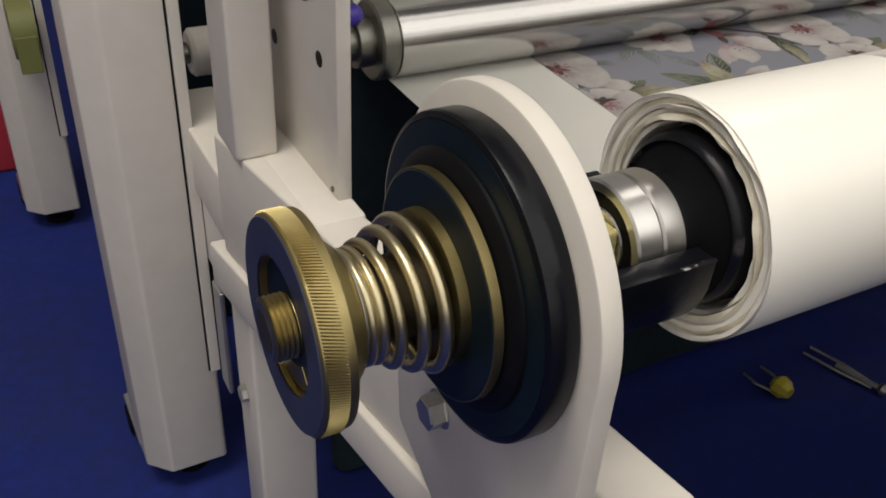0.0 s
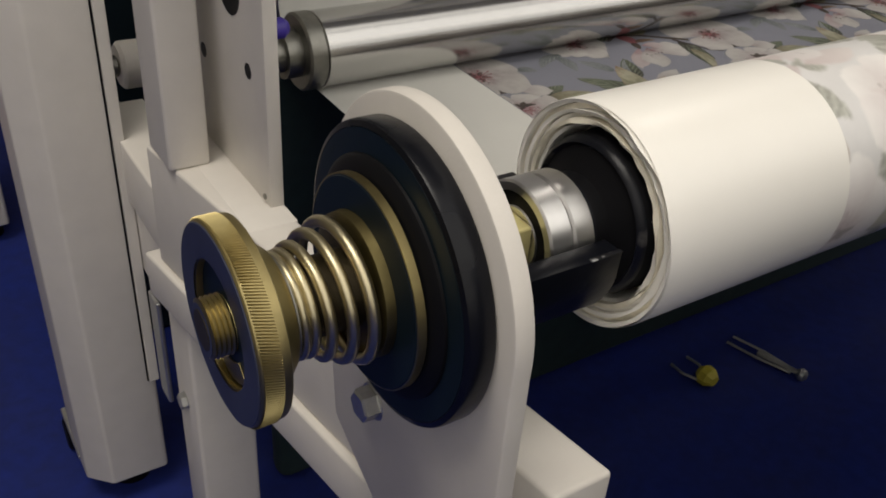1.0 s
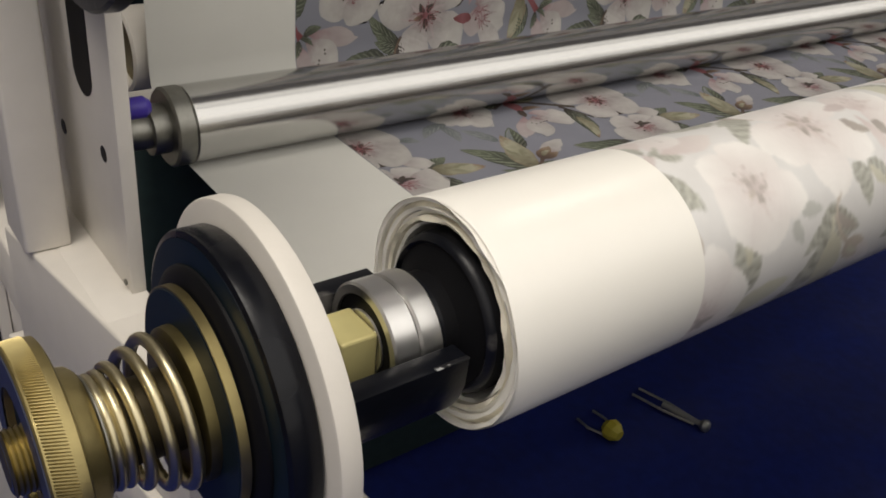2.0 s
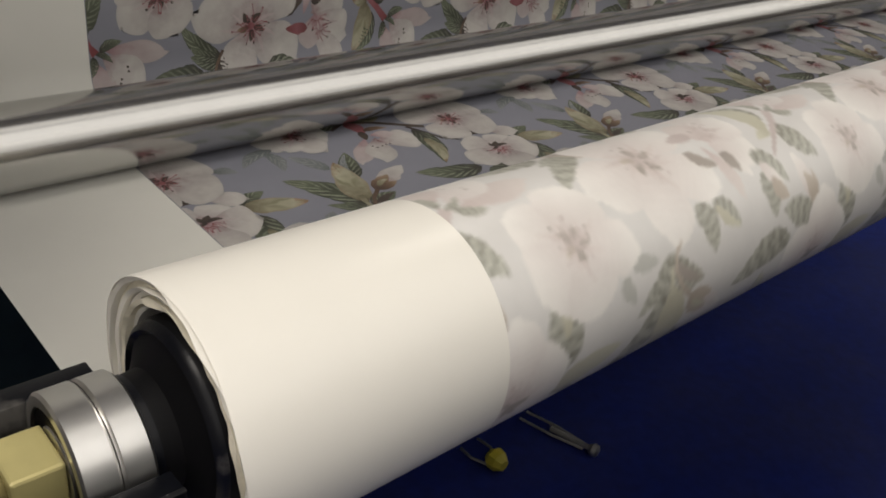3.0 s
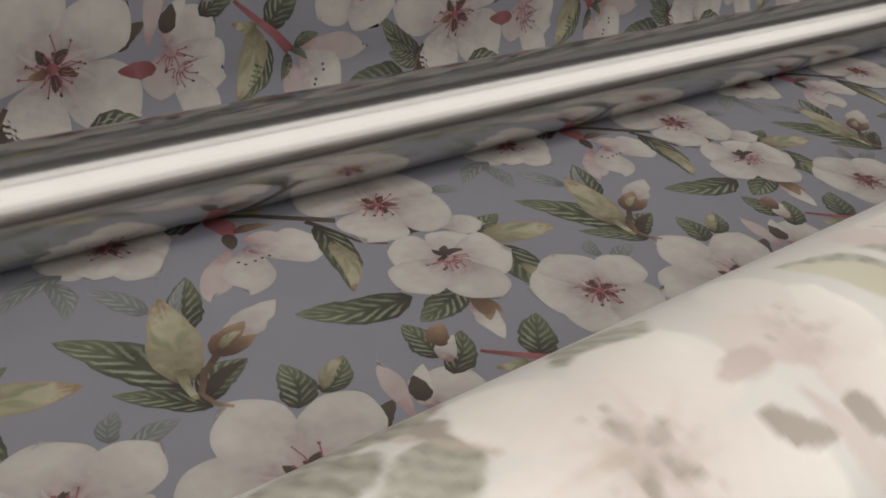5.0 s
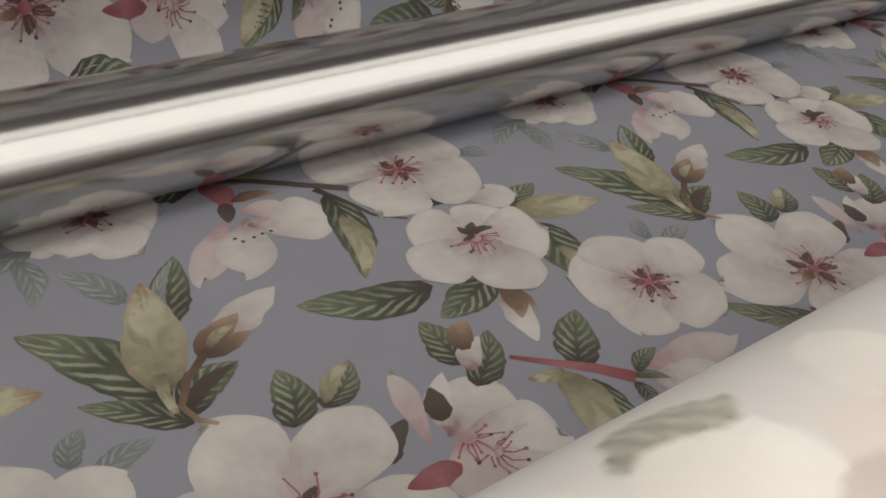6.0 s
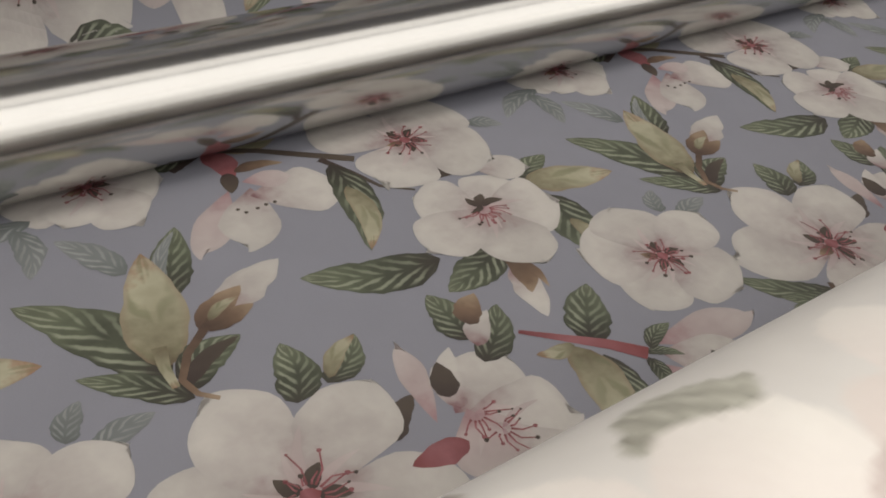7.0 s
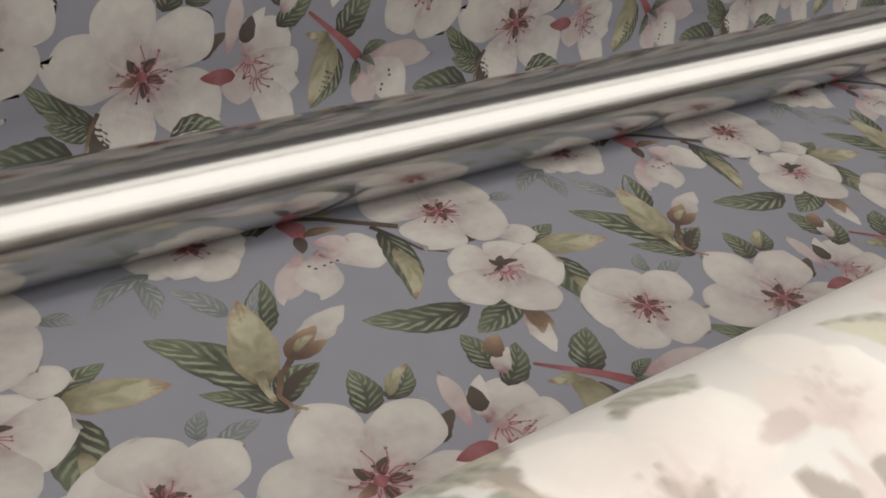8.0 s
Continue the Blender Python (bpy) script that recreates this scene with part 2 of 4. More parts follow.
def slab(outline, x0, x1, bevel=0.0015, holes=()):
    """A plate in the yz plane with a thickness along x; outline: (y, z) in order."""
    bm = bmesh.new()
    vs = [bm.verts.new((x0, y, z)) for y, z in outline]
    f = bm.faces.new(vs)
    ext = bmesh.ops.extrude_face_region(bm, geom=[f])
    bmesh.ops.translate(bm, verts=[v for v in ext["geom"] if isinstance(v, bmesh.types.BMVert)], vec=(x1 - x0, 0, 0))
    bmesh.ops.recalc_face_normals(bm, faces=bm.faces[:])
    if bevel:
        bmesh.ops.bevel(bm, geom=[e for e in bm.edges if e.calc_face_angle(0) > 0.5], offset=bevel, segments=2, affect="EDGES", profile=0.5)
    return bm


def tube(points, radius, segs=10):
    bm = bmesh.new()
    rings = []
    pts = [Vector(p) for p in points]
    for i, p in enumerate(pts):
        d = (pts[min(i + 1, len(pts) - 1)] - pts[max(i - 1, 0)]).normalized()
        ref = Vector((1, 0, 0)) if abs(d.x) < 0.8 else Vector((0, 0, 1))
        u = d.cross(ref).normalized()
        w = d.cross(u)
        rr = radius(i / (len(pts) - 1)) if callable(radius) else radius
        rings.append([bm.verts.new(p + rr * (math.cos(2 * math.pi * k / segs) * u + math.sin(2 * math.pi * k / segs) * w)) for k in range(segs)])
    for a, b in zip(rings, rings[1:]):
        for k in range(segs):
            bm.faces.new((a[k], b[k], b[(k + 1) % segs], a[(k + 1) % segs]))
    bm.faces.new(rings[0])
    bm.faces.new(rings[-1])
    bmesh.ops.recalc_face_normals(bm, faces=bm.faces[:])
    return bm


def hex_bolt(name, x, y, z, r, parent, depth=0.007, material=None):
    bm = lathe([(x - depth, r * 0.86), (x - depth + 0.0012, r), (x, r)], 6, (0, y, z))
    bolt = part(name, bm, material or ZINC, parent, "zinc-plated hexagon bolt head")
    part("washer", disc(x - 0.0005, x + 0.0012, r * 1.15, 0.0004, segs=32, centre=(0, y, z)), ZINC, bolt)
    return bolt


# ---- hall ----
FLOOR_Z = -0.665
HALL_X0, HALL_X1, HALL_Y0, HALL_Y1 = -3.2, 8.0, -3.2, 3.4
tagged(part("floor", box(HALL_X0, HALL_X1, HALL_Y0, HALL_Y1, FLOOR_Z - 0.1, FLOOR_Z), CARPET, None), "bright blue needle-felt carpet floor of the hall", "floor", kind="structure")
tagged(part("ceiling", box(HALL_X0, HALL_X1, HALL_Y0, HALL_Y1, 2.6, 2.7), CEIL, None), "plain grey hall ceiling", "ceiling", kind="structure")
for nm, b in (("wall_west", (HALL_X0 - 0.1, HALL_X0, HALL_Y0, HALL_Y1)), ("wall_east", (HALL_X1, HALL_X1 + 0.1, HALL_Y0, HALL_Y1)),
              ("wall_south", (HALL_X0, HALL_X1, HALL_Y0 - 0.1, HALL_Y0)), ("wall_north", (HALL_X0, HALL_X1, HALL_Y1, HALL_Y1 + 0.1))):
    tagged(part(nm, box(*b, FLOOR_Z - 0.1, 2.7), HALL, None), "plain grey hall wall", "wall", kind="structure")
# Unseen board, added to keep front light off the carpet under the roll
tagged(part("shade_board", box(0.0, 1.5, -0.38, -0.345, FLOOR_Z, 0.17), BLACK_FACE, None), "unseen dark board added to shade the carpet under the machine", "partition", kind="structure")

# ---- the unwinding machine: frame ----
frame_ob = thing("unwinder_stand", (-0.09, 0.36, FLOOR_Z), "white painted steel side frame with arm, post and leg", "machine frame")


def arm_x(y, inner):
    return (-0.0775 + (0.235 - y) * 0.143) if inner else (-0.129 + (0.323 - y) * 0.14)


def skew_box(y0, y1, z0, z1, out=0.0, bevel=0.003):
    bm = bmesh.new()
    vs = [bm.verts.new((arm_x(y, i) - (0 if i else out), y, z)) for z in (z0, z1) for y, i in ((y0, 0), (y0, 1), (y1, 1), (y1, 0))]
    for q in ((3, 2, 1, 0), (4, 5, 6, 7), (0, 1, 5, 4), (1, 2, 6, 5), (2, 3, 7, 6), (3, 0, 4, 7)):
        bm.faces.new([vs[i] for i in q])
    bmesh.ops.recalc_face_normals(bm, faces=bm.faces[:])
    bmesh.ops.bevel(bm, geom=bm.edges[:], offset=bevel, segments=3, affect="EDGES", profile=0.5)
    return bm


part("arm", skew_box(-0.088, 0.380, -0.215, -0.1), WHITE_PAINT, frame_ob, smooth=True)
part("arm_base", box(-0.112, -0.0735, 0.214, 0.412, -0.2145, -0.0994, 0.002, 2), WHITE_PAINT, frame_ob, smooth=True)
part("lower_rail", skew_box(-0.03, 0.40, -0.262, -0.2155, out=0.006), WHITE_PAINT, frame_ob, smooth=True)
part("post", box(-0.134, -0.1, 0.325, 0.378, -0.1, 0.62, 0.003, 3), WHITE_PAINT, frame_ob, smooth=True)
# post plate with bolt holes and a slot
bm = slab([(0.2385, -0.1), (0.41, -0.1), (0.41, 0.62), (0.2385, 0.62)], -0.0850, -0.0740)
plate = part("post_plate", bm, WHITE_PAINT, frame_ob, "white plate with dark bolt holes and a slot", smooth=True)
for y, z in ((0.3655, -0.0194), (0.2698, -0.0021)):
    hole = part("bolt_hole", disc(-0.0854, -0.0847, 0.006, 0.0003, segs=24, centre=(0, y, z)), RUBBER, plate, "small dark bolt hole")
sl = []
for k in range(24):
    a = 2 * math.pi * k / 24
    sl.append((0.2985 + 0.02 * math.cos(a), 0.0875 + math.copysign(0.038, math.sin(a)) * (1 if abs(math.sin(a)) > 1e-6 else 0) + 0.019 * math.sin(a)))
part("slot", slab(sl, -0.0855, -0.0847, 0.0), RUBBER, plate, "dark rounded slot")
part("corner_screw", disc(-0.0866, -0.085, 0.0024, 0.0005, segs=16, centre=(0, 0.248, -0.094)), CAP, frame_ob, "small dark screw")
part("leg", box(-0.127, -0.066, 0.358, 0.42, FLOOR_Z + 0.04, -0.2625, 0.004, 3), WHITE_PAINT, frame_ob, smooth=True)
hex_bolt("leg_bolt", -0.127, 0.392, -0.40, 0.009, frame_ob)
part("leg_foot", lathe([(0, 0.012), (0.03, 0.012), (0.03, 0.026), (0.04, 0.028)], 24), RUBBER, frame_ob).matrix_world = Matrix.Translation((-0.097, 0.39, FLOOR_Z + 0.04)) @ Matrix.Rotation(radians(90), 4, "Y")
part("rear_rail", box(-0.120, -0.07, 0.4465, 1.05, -0.325, -0.235, 0.003, 3), WHITE_PAINT, frame_ob, smooth=True)
part("rear_ledge", box(-0.126, -0.075, 0.4135, 0.62, -0.2345, -0.165, 0.003, 3), WHITE_PAINT, frame_ob, smooth=True)
part("guard_bracket", box(-0.126, -0.1205, 0.47, 0.5, -0.47, -0.33, 0.002), ZINC, frame_ob, "bare zinc guard bracket")

# round bearing plate bolted onto the arm
pl = []
for k in range(49):
    a = radians(-5 + 190 * k / 48)
    pl.append((-0.088 * math.cos(a), 0.088 * math.sin(a)))
pl += [(0.094, -0.06), (0.082, -0.165), (0.02, -0.2), (-0.06, -0.2), (-0.088, -0.19)]
plate_r = part("bearing_plate", slab(pl, -0.110, -0.099, 0.0018), WHITE_PAINT, frame_ob, "thick white plate with a rounded top", smooth=True)
hex_bolt("plate_bolt", -0.110, 0.032, -0.114, 0.0105, frame_ob, 0.010)
hex_bolt("arm_end_bolt", -0.045, -0.0885, -0.125, 0.008, frame_ob, 0.006)

# tall column on a castor beside the frame, and one farther off
def column(name, x0, x1, y0, y1, label):
    ob = thing(name, ((x0 + x1) / 2, (y0 + y1) / 2, FLOOR_Z), label, "column")
    c = 0.026
    out = [(x0 + c, y0), (x1 - 0.003, y0), (x1, y0 + 0.003), (x1, y1), (x0, y1), (x0, y0 + c)]
    bm = bmesh.new()
    f = bm.faces.new([bm.verts.new((px, py, FLOOR_Z + 0.038)) for px, py in out])
    ext = bmesh.ops.extrude_face_region(bm, geom=[f])
    bmesh.ops.translate(bm, verts=[v for v in ext["geom"] if isinstance(v, bmesh.types.BMVert)], vec=(0, 0, 0.62 - FLOOR_Z - 0.038))
    bmesh.ops.recalc_face_normals(bm, faces=bm.faces[:])
    bmesh.ops.bevel(bm, geom=bm.edges[:], offset=0.003, segments=3, affect="EDGES", profile=0.5)
    part("tube", bm, WHITE_PAINT, ob, smooth=True)
    part("cover_strip", box(x1 - 0.008, x1 + 0.003, y0 - 0.004, y0 - 0.0004, -0.48, 0.62, 0.001), WHITE_PAINT, ob)
    part("seam", box(x1 - 0.0105, x1 - 0.0085, y0 - 0.0012, y0 - 0.0003, -0.48, 0.62), RUBBER, ob, "thin dark seam beside the cover strip")
    cx = x0 + 0.004
    part("castor_bracket", box(cx - 0.006, x0 + 0.03, y1 - 0.05, y1 + 0.05, FLOOR_Z + 0.044, FLOOR_Z + 0.052, 0.002), ZINC, ob)
    part("castor_wheel", disc(cx - 0.008, cx + 0.01, 0.022, 0.003, segs=32, centre=(0, y1 + 0.03, FLOOR_Z + 0.022)), RUBBER, ob, "small black castor wheel")
    part("levelling_foot", lathe([(0, 0.012), (0.03, 0.012), (0.032, 0.024), (0.042, 0.025)], 24), RUBBER, ob).matrix_world = Matrix.Translation(((x0 + x1) / 2 + 0.01, (y0 + y1) / 2, FLOOR_Z + 0.042)) @ Matrix.Rotation(radians(90), 4, "Y")
    return ob


column("machine_column", -0.2185, -0.124, 0.531, 0.635, "white square steel column with a dark seam, on the blue carpet")
column("machine_column", -0.275, -0.188, 1.216, 1.32, "white square steel column of the machine behind")

# dark blanket behind the web
bl = thing("press_blanket", (0.9, 0.5, FLOOR_Z), "dark green felt press blanket inside the machine", "press blanket")
part("sheet", box(0.0, 1.95, 0.462, 0.50, FLOOR_Z + 0.004, -0.075, 0.015, 4), BLANKET, bl, smooth=True)

# rollers and clutter seen between column and post
for (cx, cy, cz, r) in ((-0.075, 0.72, -0.165, 0.028), (-0.07, 0.72, -0.275, 0.034)):
    gr = thing("guide_roller", (cx, cy, cz), "small white guide roller with a dark end", "roller", "rollers in the machine")
    part("drum", disc(cx, cx + 0.6, r, 0.004, centre=(0, cy, cz), segs=48), WHITE_PAINT, gr, smooth=True)
    part("journal", disc(cx - 0.03, cx, r * 0.45, 0.002, centre=(0, cy, cz), segs=32), CAP, gr, smooth=True)
dk = thing("inner_housing", (0.1, 0.95, FLOOR_Z), "dark machine housing behind the rollers", "machine housing")
part("case", box(-0.08, 1.9, 0.85, 1.15, FLOOR_Z, 0.5, 0.01), BLACK_FACE, dk)
ap = thing("tape_roll", (-0.215, 1.19, -0.27), "yellow-green adhesive tape roll hung on the column", "tape")
part("roll", lathe([(-0.24, 0.022), (-0.24, 0.045), (-0.205, 0.045), (-0.205, 0.022)], 40, (0, 1.165, -0.27), closed=True), TAPE, ap, smooth=True)
part("loose_end", box(-0.238, -0.207, 1.118, 1.122, -0.325, -0.268, 0.001), TAPE, ap)
rc = thing("red_crate", (-0.33, 1.55, FLOOR_Z), "dark red crate standing on the blue carpet", "crate")
part("body", box(-0.46, -0.262, 1.48, 1.7, FLOOR_Z, -0.47, 0.008, 3), RED, rc, smooth=True)
part("rim", box(-0.466, -0.256, 1.474, 1.706, -0.47, -0.445, 0.006, 3), RED, rc, smooth=True)

# ---- tension brake, spring and hand wheel on the shaft axis ----
brake = thing("tension_brake", (-0.14, 0, 0), "spring tension brake with a yellow zinc hand wheel", "brake")
big = part("brake_disc", lathe([(-0.1250, 0.0725), (-0.1258, 0.0735), (-0.1248, 0.0762), (-0.1236, 0.0768), (-0.1126, 0.0768), (-0.1112, 0.0760), (-0.1104, 0.0735)], 128), BLACK_PAINT, brake, "thick glossy black brake disc with chipped, scuffed paint", smooth=True)
part("disc_face", lathe([(-0.1262, 0.0), (-0.1262, 0.0700), (-0.1258, 0.0730), (-0.1250, 0.0732)], 128), BLACK_FACE, big, "dark navy disc face", smooth=True)
part("pressure_plate", lathe([(-0.1372, 0.0), (-0.1372, 0.0522), (-0.1366, 0.0530), (-0.1318, 0.0530), (-0.1318, 0.0)], 128), BLACK_FACE, brake, "dark pressure plate with a bright zinc edge", smooth=True)
part("plate_edge", lathe([(-0.1368, 0.0531), (-0.1366, 0.0538), (-0.1322, 0.0538), (-0.1320, 0.0531)], 128, caps=False), BRASS, brake, smooth=True)
part("friction_ring", lathe([(-0.1317, 0.0), (-0.1317, 0.0500), (-0.1300, 0.0585), (-0.1278, 0.0612), (-0.1264, 0.0615), (-0.1264, 0.0)], 96), RUBBER, brake, "black friction ring", smooth=True)
part("spring_seat", lathe([(-0.1373, 0.0365), (-0.1420, 0.0360), (-0.1436, 0.033), (-0.1436, 0.0)], 72), BRASS_DARK, brake, smooth=True)
pts = []
N_T = 4.7
for k in range(360):
    q = k / 359
    a = 2 * math.pi * N_T * (q - 1) - 0.8
    e = min(1, max(0, (q - 0.3) / 0.6))
    xx = -0.1775 + 0.0085 * min(q / 0.4, 1) + 0.0245 * max(0, (q - 0.4) / 0.6)
    rr = 0.0242 + 0.0105 * e
    pts.append((xx, rr * math.cos(a), rr * math.sin(a)))
part("coil_spring", tube(pts, lambda q: 0.0024 + 0.0007 * q, 12), SPRING, brake, "conical coil spring of bright yellowish wire", smooth=True)
part("sleeve", lathe([(-0.1790, 0.0185), (-0.1430, 0.0195)], 48), SLEEVE, brake, "dark brown sleeve inside the spring", smooth=True)
part("shaft", lathe([(-0.2145, 0.0095), (-0.2135, 0.0105), (-0.135, 0.0118), (-0.1, 0.0118), (-0.02, 0.0118), (-0.02, 0.0)], 40), BRASS_DARK, brake, smooth=True)
prof = [(-0.2140, 0.0), (-0.2140, 0.0128)]
for k in range(5):
    prof += [(-0.2132 + 0.0022 * k, 0.0144), (-0.2121 + 0.0022 * k, 0.0134)]
prof += [(-0.2, 0.0144), (-0.19, 0.0144)]
part("stud_face", disc(-0.2143, -0.2141, 0.0126, 0.0001, segs=40), WHEEL_FACE, brake, "dark stud face")
part("threaded_end", lathe(prof, 48), BRASS, brake, "threaded yellow zinc stud end", smooth=True)
# hand wheel: knurled rim, dished face, waisted hub
wheel = part("hand_wheel", lathe([(-0.2062, 0.0300), (-0.2068, 0.0312), (-0.2068, 0.0465), (-0.2058, 0.0476), (-0.2058, 0.0476), (-0.1965, 0.0482), (-0.1925, 0.0476), (-0.1915, 0.0455), (-0.1912, 0.035), (-0.188, 0.0325), (-0.1835, 0.0315), (-0.181, 0.029), (-0.1805, 0.012), (-0.184, 0.012), (-0.186, 0.0285)], 128, closed=True), BRASS, brake, "knurled yellow zinc hand wheel", smooth=True)
part("wheel_face", lathe([(-0.20705, 0.0305), (-0.20725, 0.0312), (-0.20725, 0.0464), (-0.2067, 0.0468)], 128, caps=False), WHEEL_FACE, wheel, "dark blued wheel face", smooth=True)
part("wheel_dish", disc(-0.2030, -0.1985, 0.0299, 0.0003, segs=64), BLACK_FACE, wheel, "dark recessed hub face")
# zinc crescent laid on the dark dish, low in the recess
arc = [radians(222 + 6 * k) for k in range(12)]
part("recess_window", slab([(0.0285 * math.cos(a), 0.0285 * math.sin(a)) for a in arc] + [(0.0185 * math.cos(a), 0.0185 * math.sin(a)) for a in arc[::-1]], -0.2038, -0.2031, 0.0002), BRASS, wheel, "yellow zinc crescent low in the recess")
# knurl: slanted ridges round the rim
kb = bmesh.new()
for k in range(220):
    a = 2 * math.pi * k / 220
    q = [(-0.205, a), (-0.1965, a + 0.05)]
    w = 0.0075
    vs = []
    for xx, aa in q:
        for da, rr in ((-w, 0.0479), (0, 0.0486), (w, 0.0479)):
            vs.append(kb.verts.new((xx, rr * math.cos(aa + da), rr * math.sin(aa + da))))
    for i in (0, 1):
        kb.faces.new((vs[i], vs[i + 1], vs[i + 4], vs[i + 3]))
bmesh.ops.recalc_face_normals(kb, faces=kb.faces[:])
part("knurling", kb, BRASS, wheel, "fine knurled ridges")
# grub nut washers between wheel and spring
part("washer", disc(-0.1803, -0.1785, 0.0265, 0.0006, segs=64), CAP, brake, "dark steel washer", smooth=True)

# ---- shaft bearing, cradle and chuck ----
brg = thing("shaft_bearing", (-0.03, 0, 0.0), "bright steel ball bearing pair on the shaft", "bearing")
for x0, x1 in ((-0.0455, -0.0305), (-0.0300, -0.0165)):
    part("outer_race", lathe([(x0, 0.0255), (x0, 0.0300), (x0 + 0.0012, 0.0312), (x1 - 0.0012, 0.0312), (x1, 0.0300), (x1, 0.0255)], 96, closed=True), STEEL, brg, smooth=True)
part("seal", disc(-0.0440, -0.018, 0.0256, 0.0004, hole=0.017, segs=72), RUBBER, brg, "black rubber seal")
part("inner_race", disc(-0.0448, -0.018, 0.0172, 0.0006, hole=0.0118, segs=72), STEEL, brg, smooth=True)
part("square_nut", box(-0.066, -0.0452, -0.0135, 0.0135, -0.0135, 0.0135, 0.0015), PALE_ZINC, brg, "pale yellow zinc square end")
cr = thing("bearing_cradle", (-0.055, 0, -0.05), "black painted half-round bearing cradle", "cradle")
out = [(-0.047, 0.009)] + [(-0.047 * math.cos(radians(a)), -0.047 * math.sin(radians(a))) for a in range(10, 180, 8)] + [(0.047, 0.009)]
out += [(0.0335, 0.009)] + [(0.0322 * math.cos(radians(a)), -0.0322 * math.sin(radians(a))) for a in range(6, 180, 8)] + [(-0.0335, 0.009)]
part("half_ring", slab(out, -0.0985, -0.0135, 0.001), BLACK_PAINT, cr, smooth=True)
part("worn_edge", box(-0.034, -0.0137, -0.0474, -0.0448, 0.0088, 0.0096, 0.0003), WORN_EDGE, cr, "bright scuffed edge")
out = [(0.052 * math.cos(radians(a)), 0.052 * math.sin(radians(a))) for a in range(0, 360, 6)]
part("flange", slab(out, -0.0985, -0.094, 0.001), BLACK_PAINT, cr, smooth=True)
ch = thing("roll_chuck", (0.02, 0, 0), "black rubber-faced chuck inside the paper roll", "chuck")
part("cone", lathe([(-0.0160, 0.0), (-0.0160, 0.026), (-0.004, 0.027), (0.004, 0.040), (0.004, 0.0435), (0.008, 0.0455), (0.05, 0.047), (0.05, 0.0)], 96), RUBBER, ch, smooth=True)

part("rubber_ring", lathe([(0.0035, 0.0395), (0.0015, 0.0415), (0.0035, 0.0440), (0.006, 0.0448)], 96, caps=False), BLACK_PAINT, ch, "raised glossy rubber ring", smooth=True)
part("collar", lathe([(-0.0166, 0.0195), (-0.0166, 0.0262), (-0.012, 0.0268)], 64, caps=False), BLACK_PAINT, ch, smooth=True)

# ---- paper roll and web ----
R_ROLL, WEB_END, MARGIN = 0.065, 1.78, 0.1425
ROLLER_Y, ROLLER_Z, ROLLER_R = 0.3512, -0.0274, 0.032
S_FLAT, BEND, BACK_TOP = 0.36, 0.06, 0.55
Z0, Z1 = -0.0655, -0.0597


def web_point(u, s, h=0.0):
    """A point of the paper web: u across, s along it; below 0 it is wound on the roll, h lifts it on the side that is seen."""
    if s < 0:
        a = -s / R_ROLL
        r = R_ROLL + h
        return Vector((u, -r * math.sin(a), -r * math.cos(a)))
    if s < S_FLAT:
        return Vector((u, s, Z0 + (Z1 - Z0) * s / S_FLAT + h))
    if s < S_FLAT + BEND * math.pi / 2:
        a = (s - S_FLAT) / BEND
        r = BEND - h
        return Vector((u, S_FLAT + r * math.sin(a), Z1 + BEND - r * math.cos(a)))
    return Vector((u, S_FLAT + BEND - h, Z1 + BEND + s - S_FLAT - BEND * math.pi / 2))


def web_sheet(u0, u1, srange, step_u=0.12):
    bm = bmesh.new()
    nu = max(1, int((u1 - u0) / step_u))
    rows = [[bm.verts.new(web_point(u0 + (u1 - u0) * i / nu, s)) for i in range(nu + 1)] for s in srange]
    for a, b in zip(rows, rows[1:]):
        for i in range(nu):
            bm.faces.new((a[i], a[i + 1], b[i + 1], b[i]))
    return bm


roll = thing("paper_roll", (0.9, 0, -R_ROLL), "paper roll with faint flowers and a blank cream margin", "paper roll")


def ragged(i, a, r, x):
    n = noise.noise(Vector((math.cos(a) * 1.5 + i * 3.1, math.sin(a) * 1.5, i * 0.7)))
    n2 = noise.noise(Vector((math.cos(a) * 5 + i, math.sin(a) * 5, 4.2)))
    return r + 0.0012 * n + 0.0006 * n2, x + 0.0025 * n + 0.001 * n2


def clean_end(i, a, r, x):
    return ragged(i, a, r, x) if 1 <= i <= 9 else (r, x)


part("blank_margin", lathe([(MARGIN, R_ROLL), (0.09, R_ROLL), (0.03, R_ROLL), (0.006, R_ROLL), (0.0035, R_ROLL - 0.0004)], 160, wobble=lambda i, a, r, x: (r, x + (0.0025 * noise.noise(Vector((math.cos(a), math.sin(a), 1.0))) if i > 2 else 0))), PAPER_BLANK, roll, "blank cream paper margin", smooth=True)
for k in range(6):
    r0 = R_ROLL - 0.0008 - 0.0026 * k
    x0 = 0.003 + 0.003 * (k % 2) + 0.0006 * k
    part("paper_layer", lathe([(0.05, r0), (0.02, r0), (x0, r0), (x0 + 0.0006, r0 - 0.0022), (0.02, r0 - 0.0024), (0.05, r0 - 0.0024)], 120, wobble=(lambda i, a, r, x, k=k: ragged(i + k * 7, a + k, r, x) if 2 <= i <= 3 else (r, x)), closed=True), PAPER_EDGE if k in (1, 4) else PAPER_BLANK, roll, "loose wound paper layer with a torn edge" if k == 5 else "", smooth=True)
part("core", lathe([(0.03, 0.0490), (WEB_END - 0.03, 0.0490), (WEB_END - 0.03, 0.0478), (0.03, 0.0478)], 96, closed=True), PAPER_EDGE, roll, smooth=True)
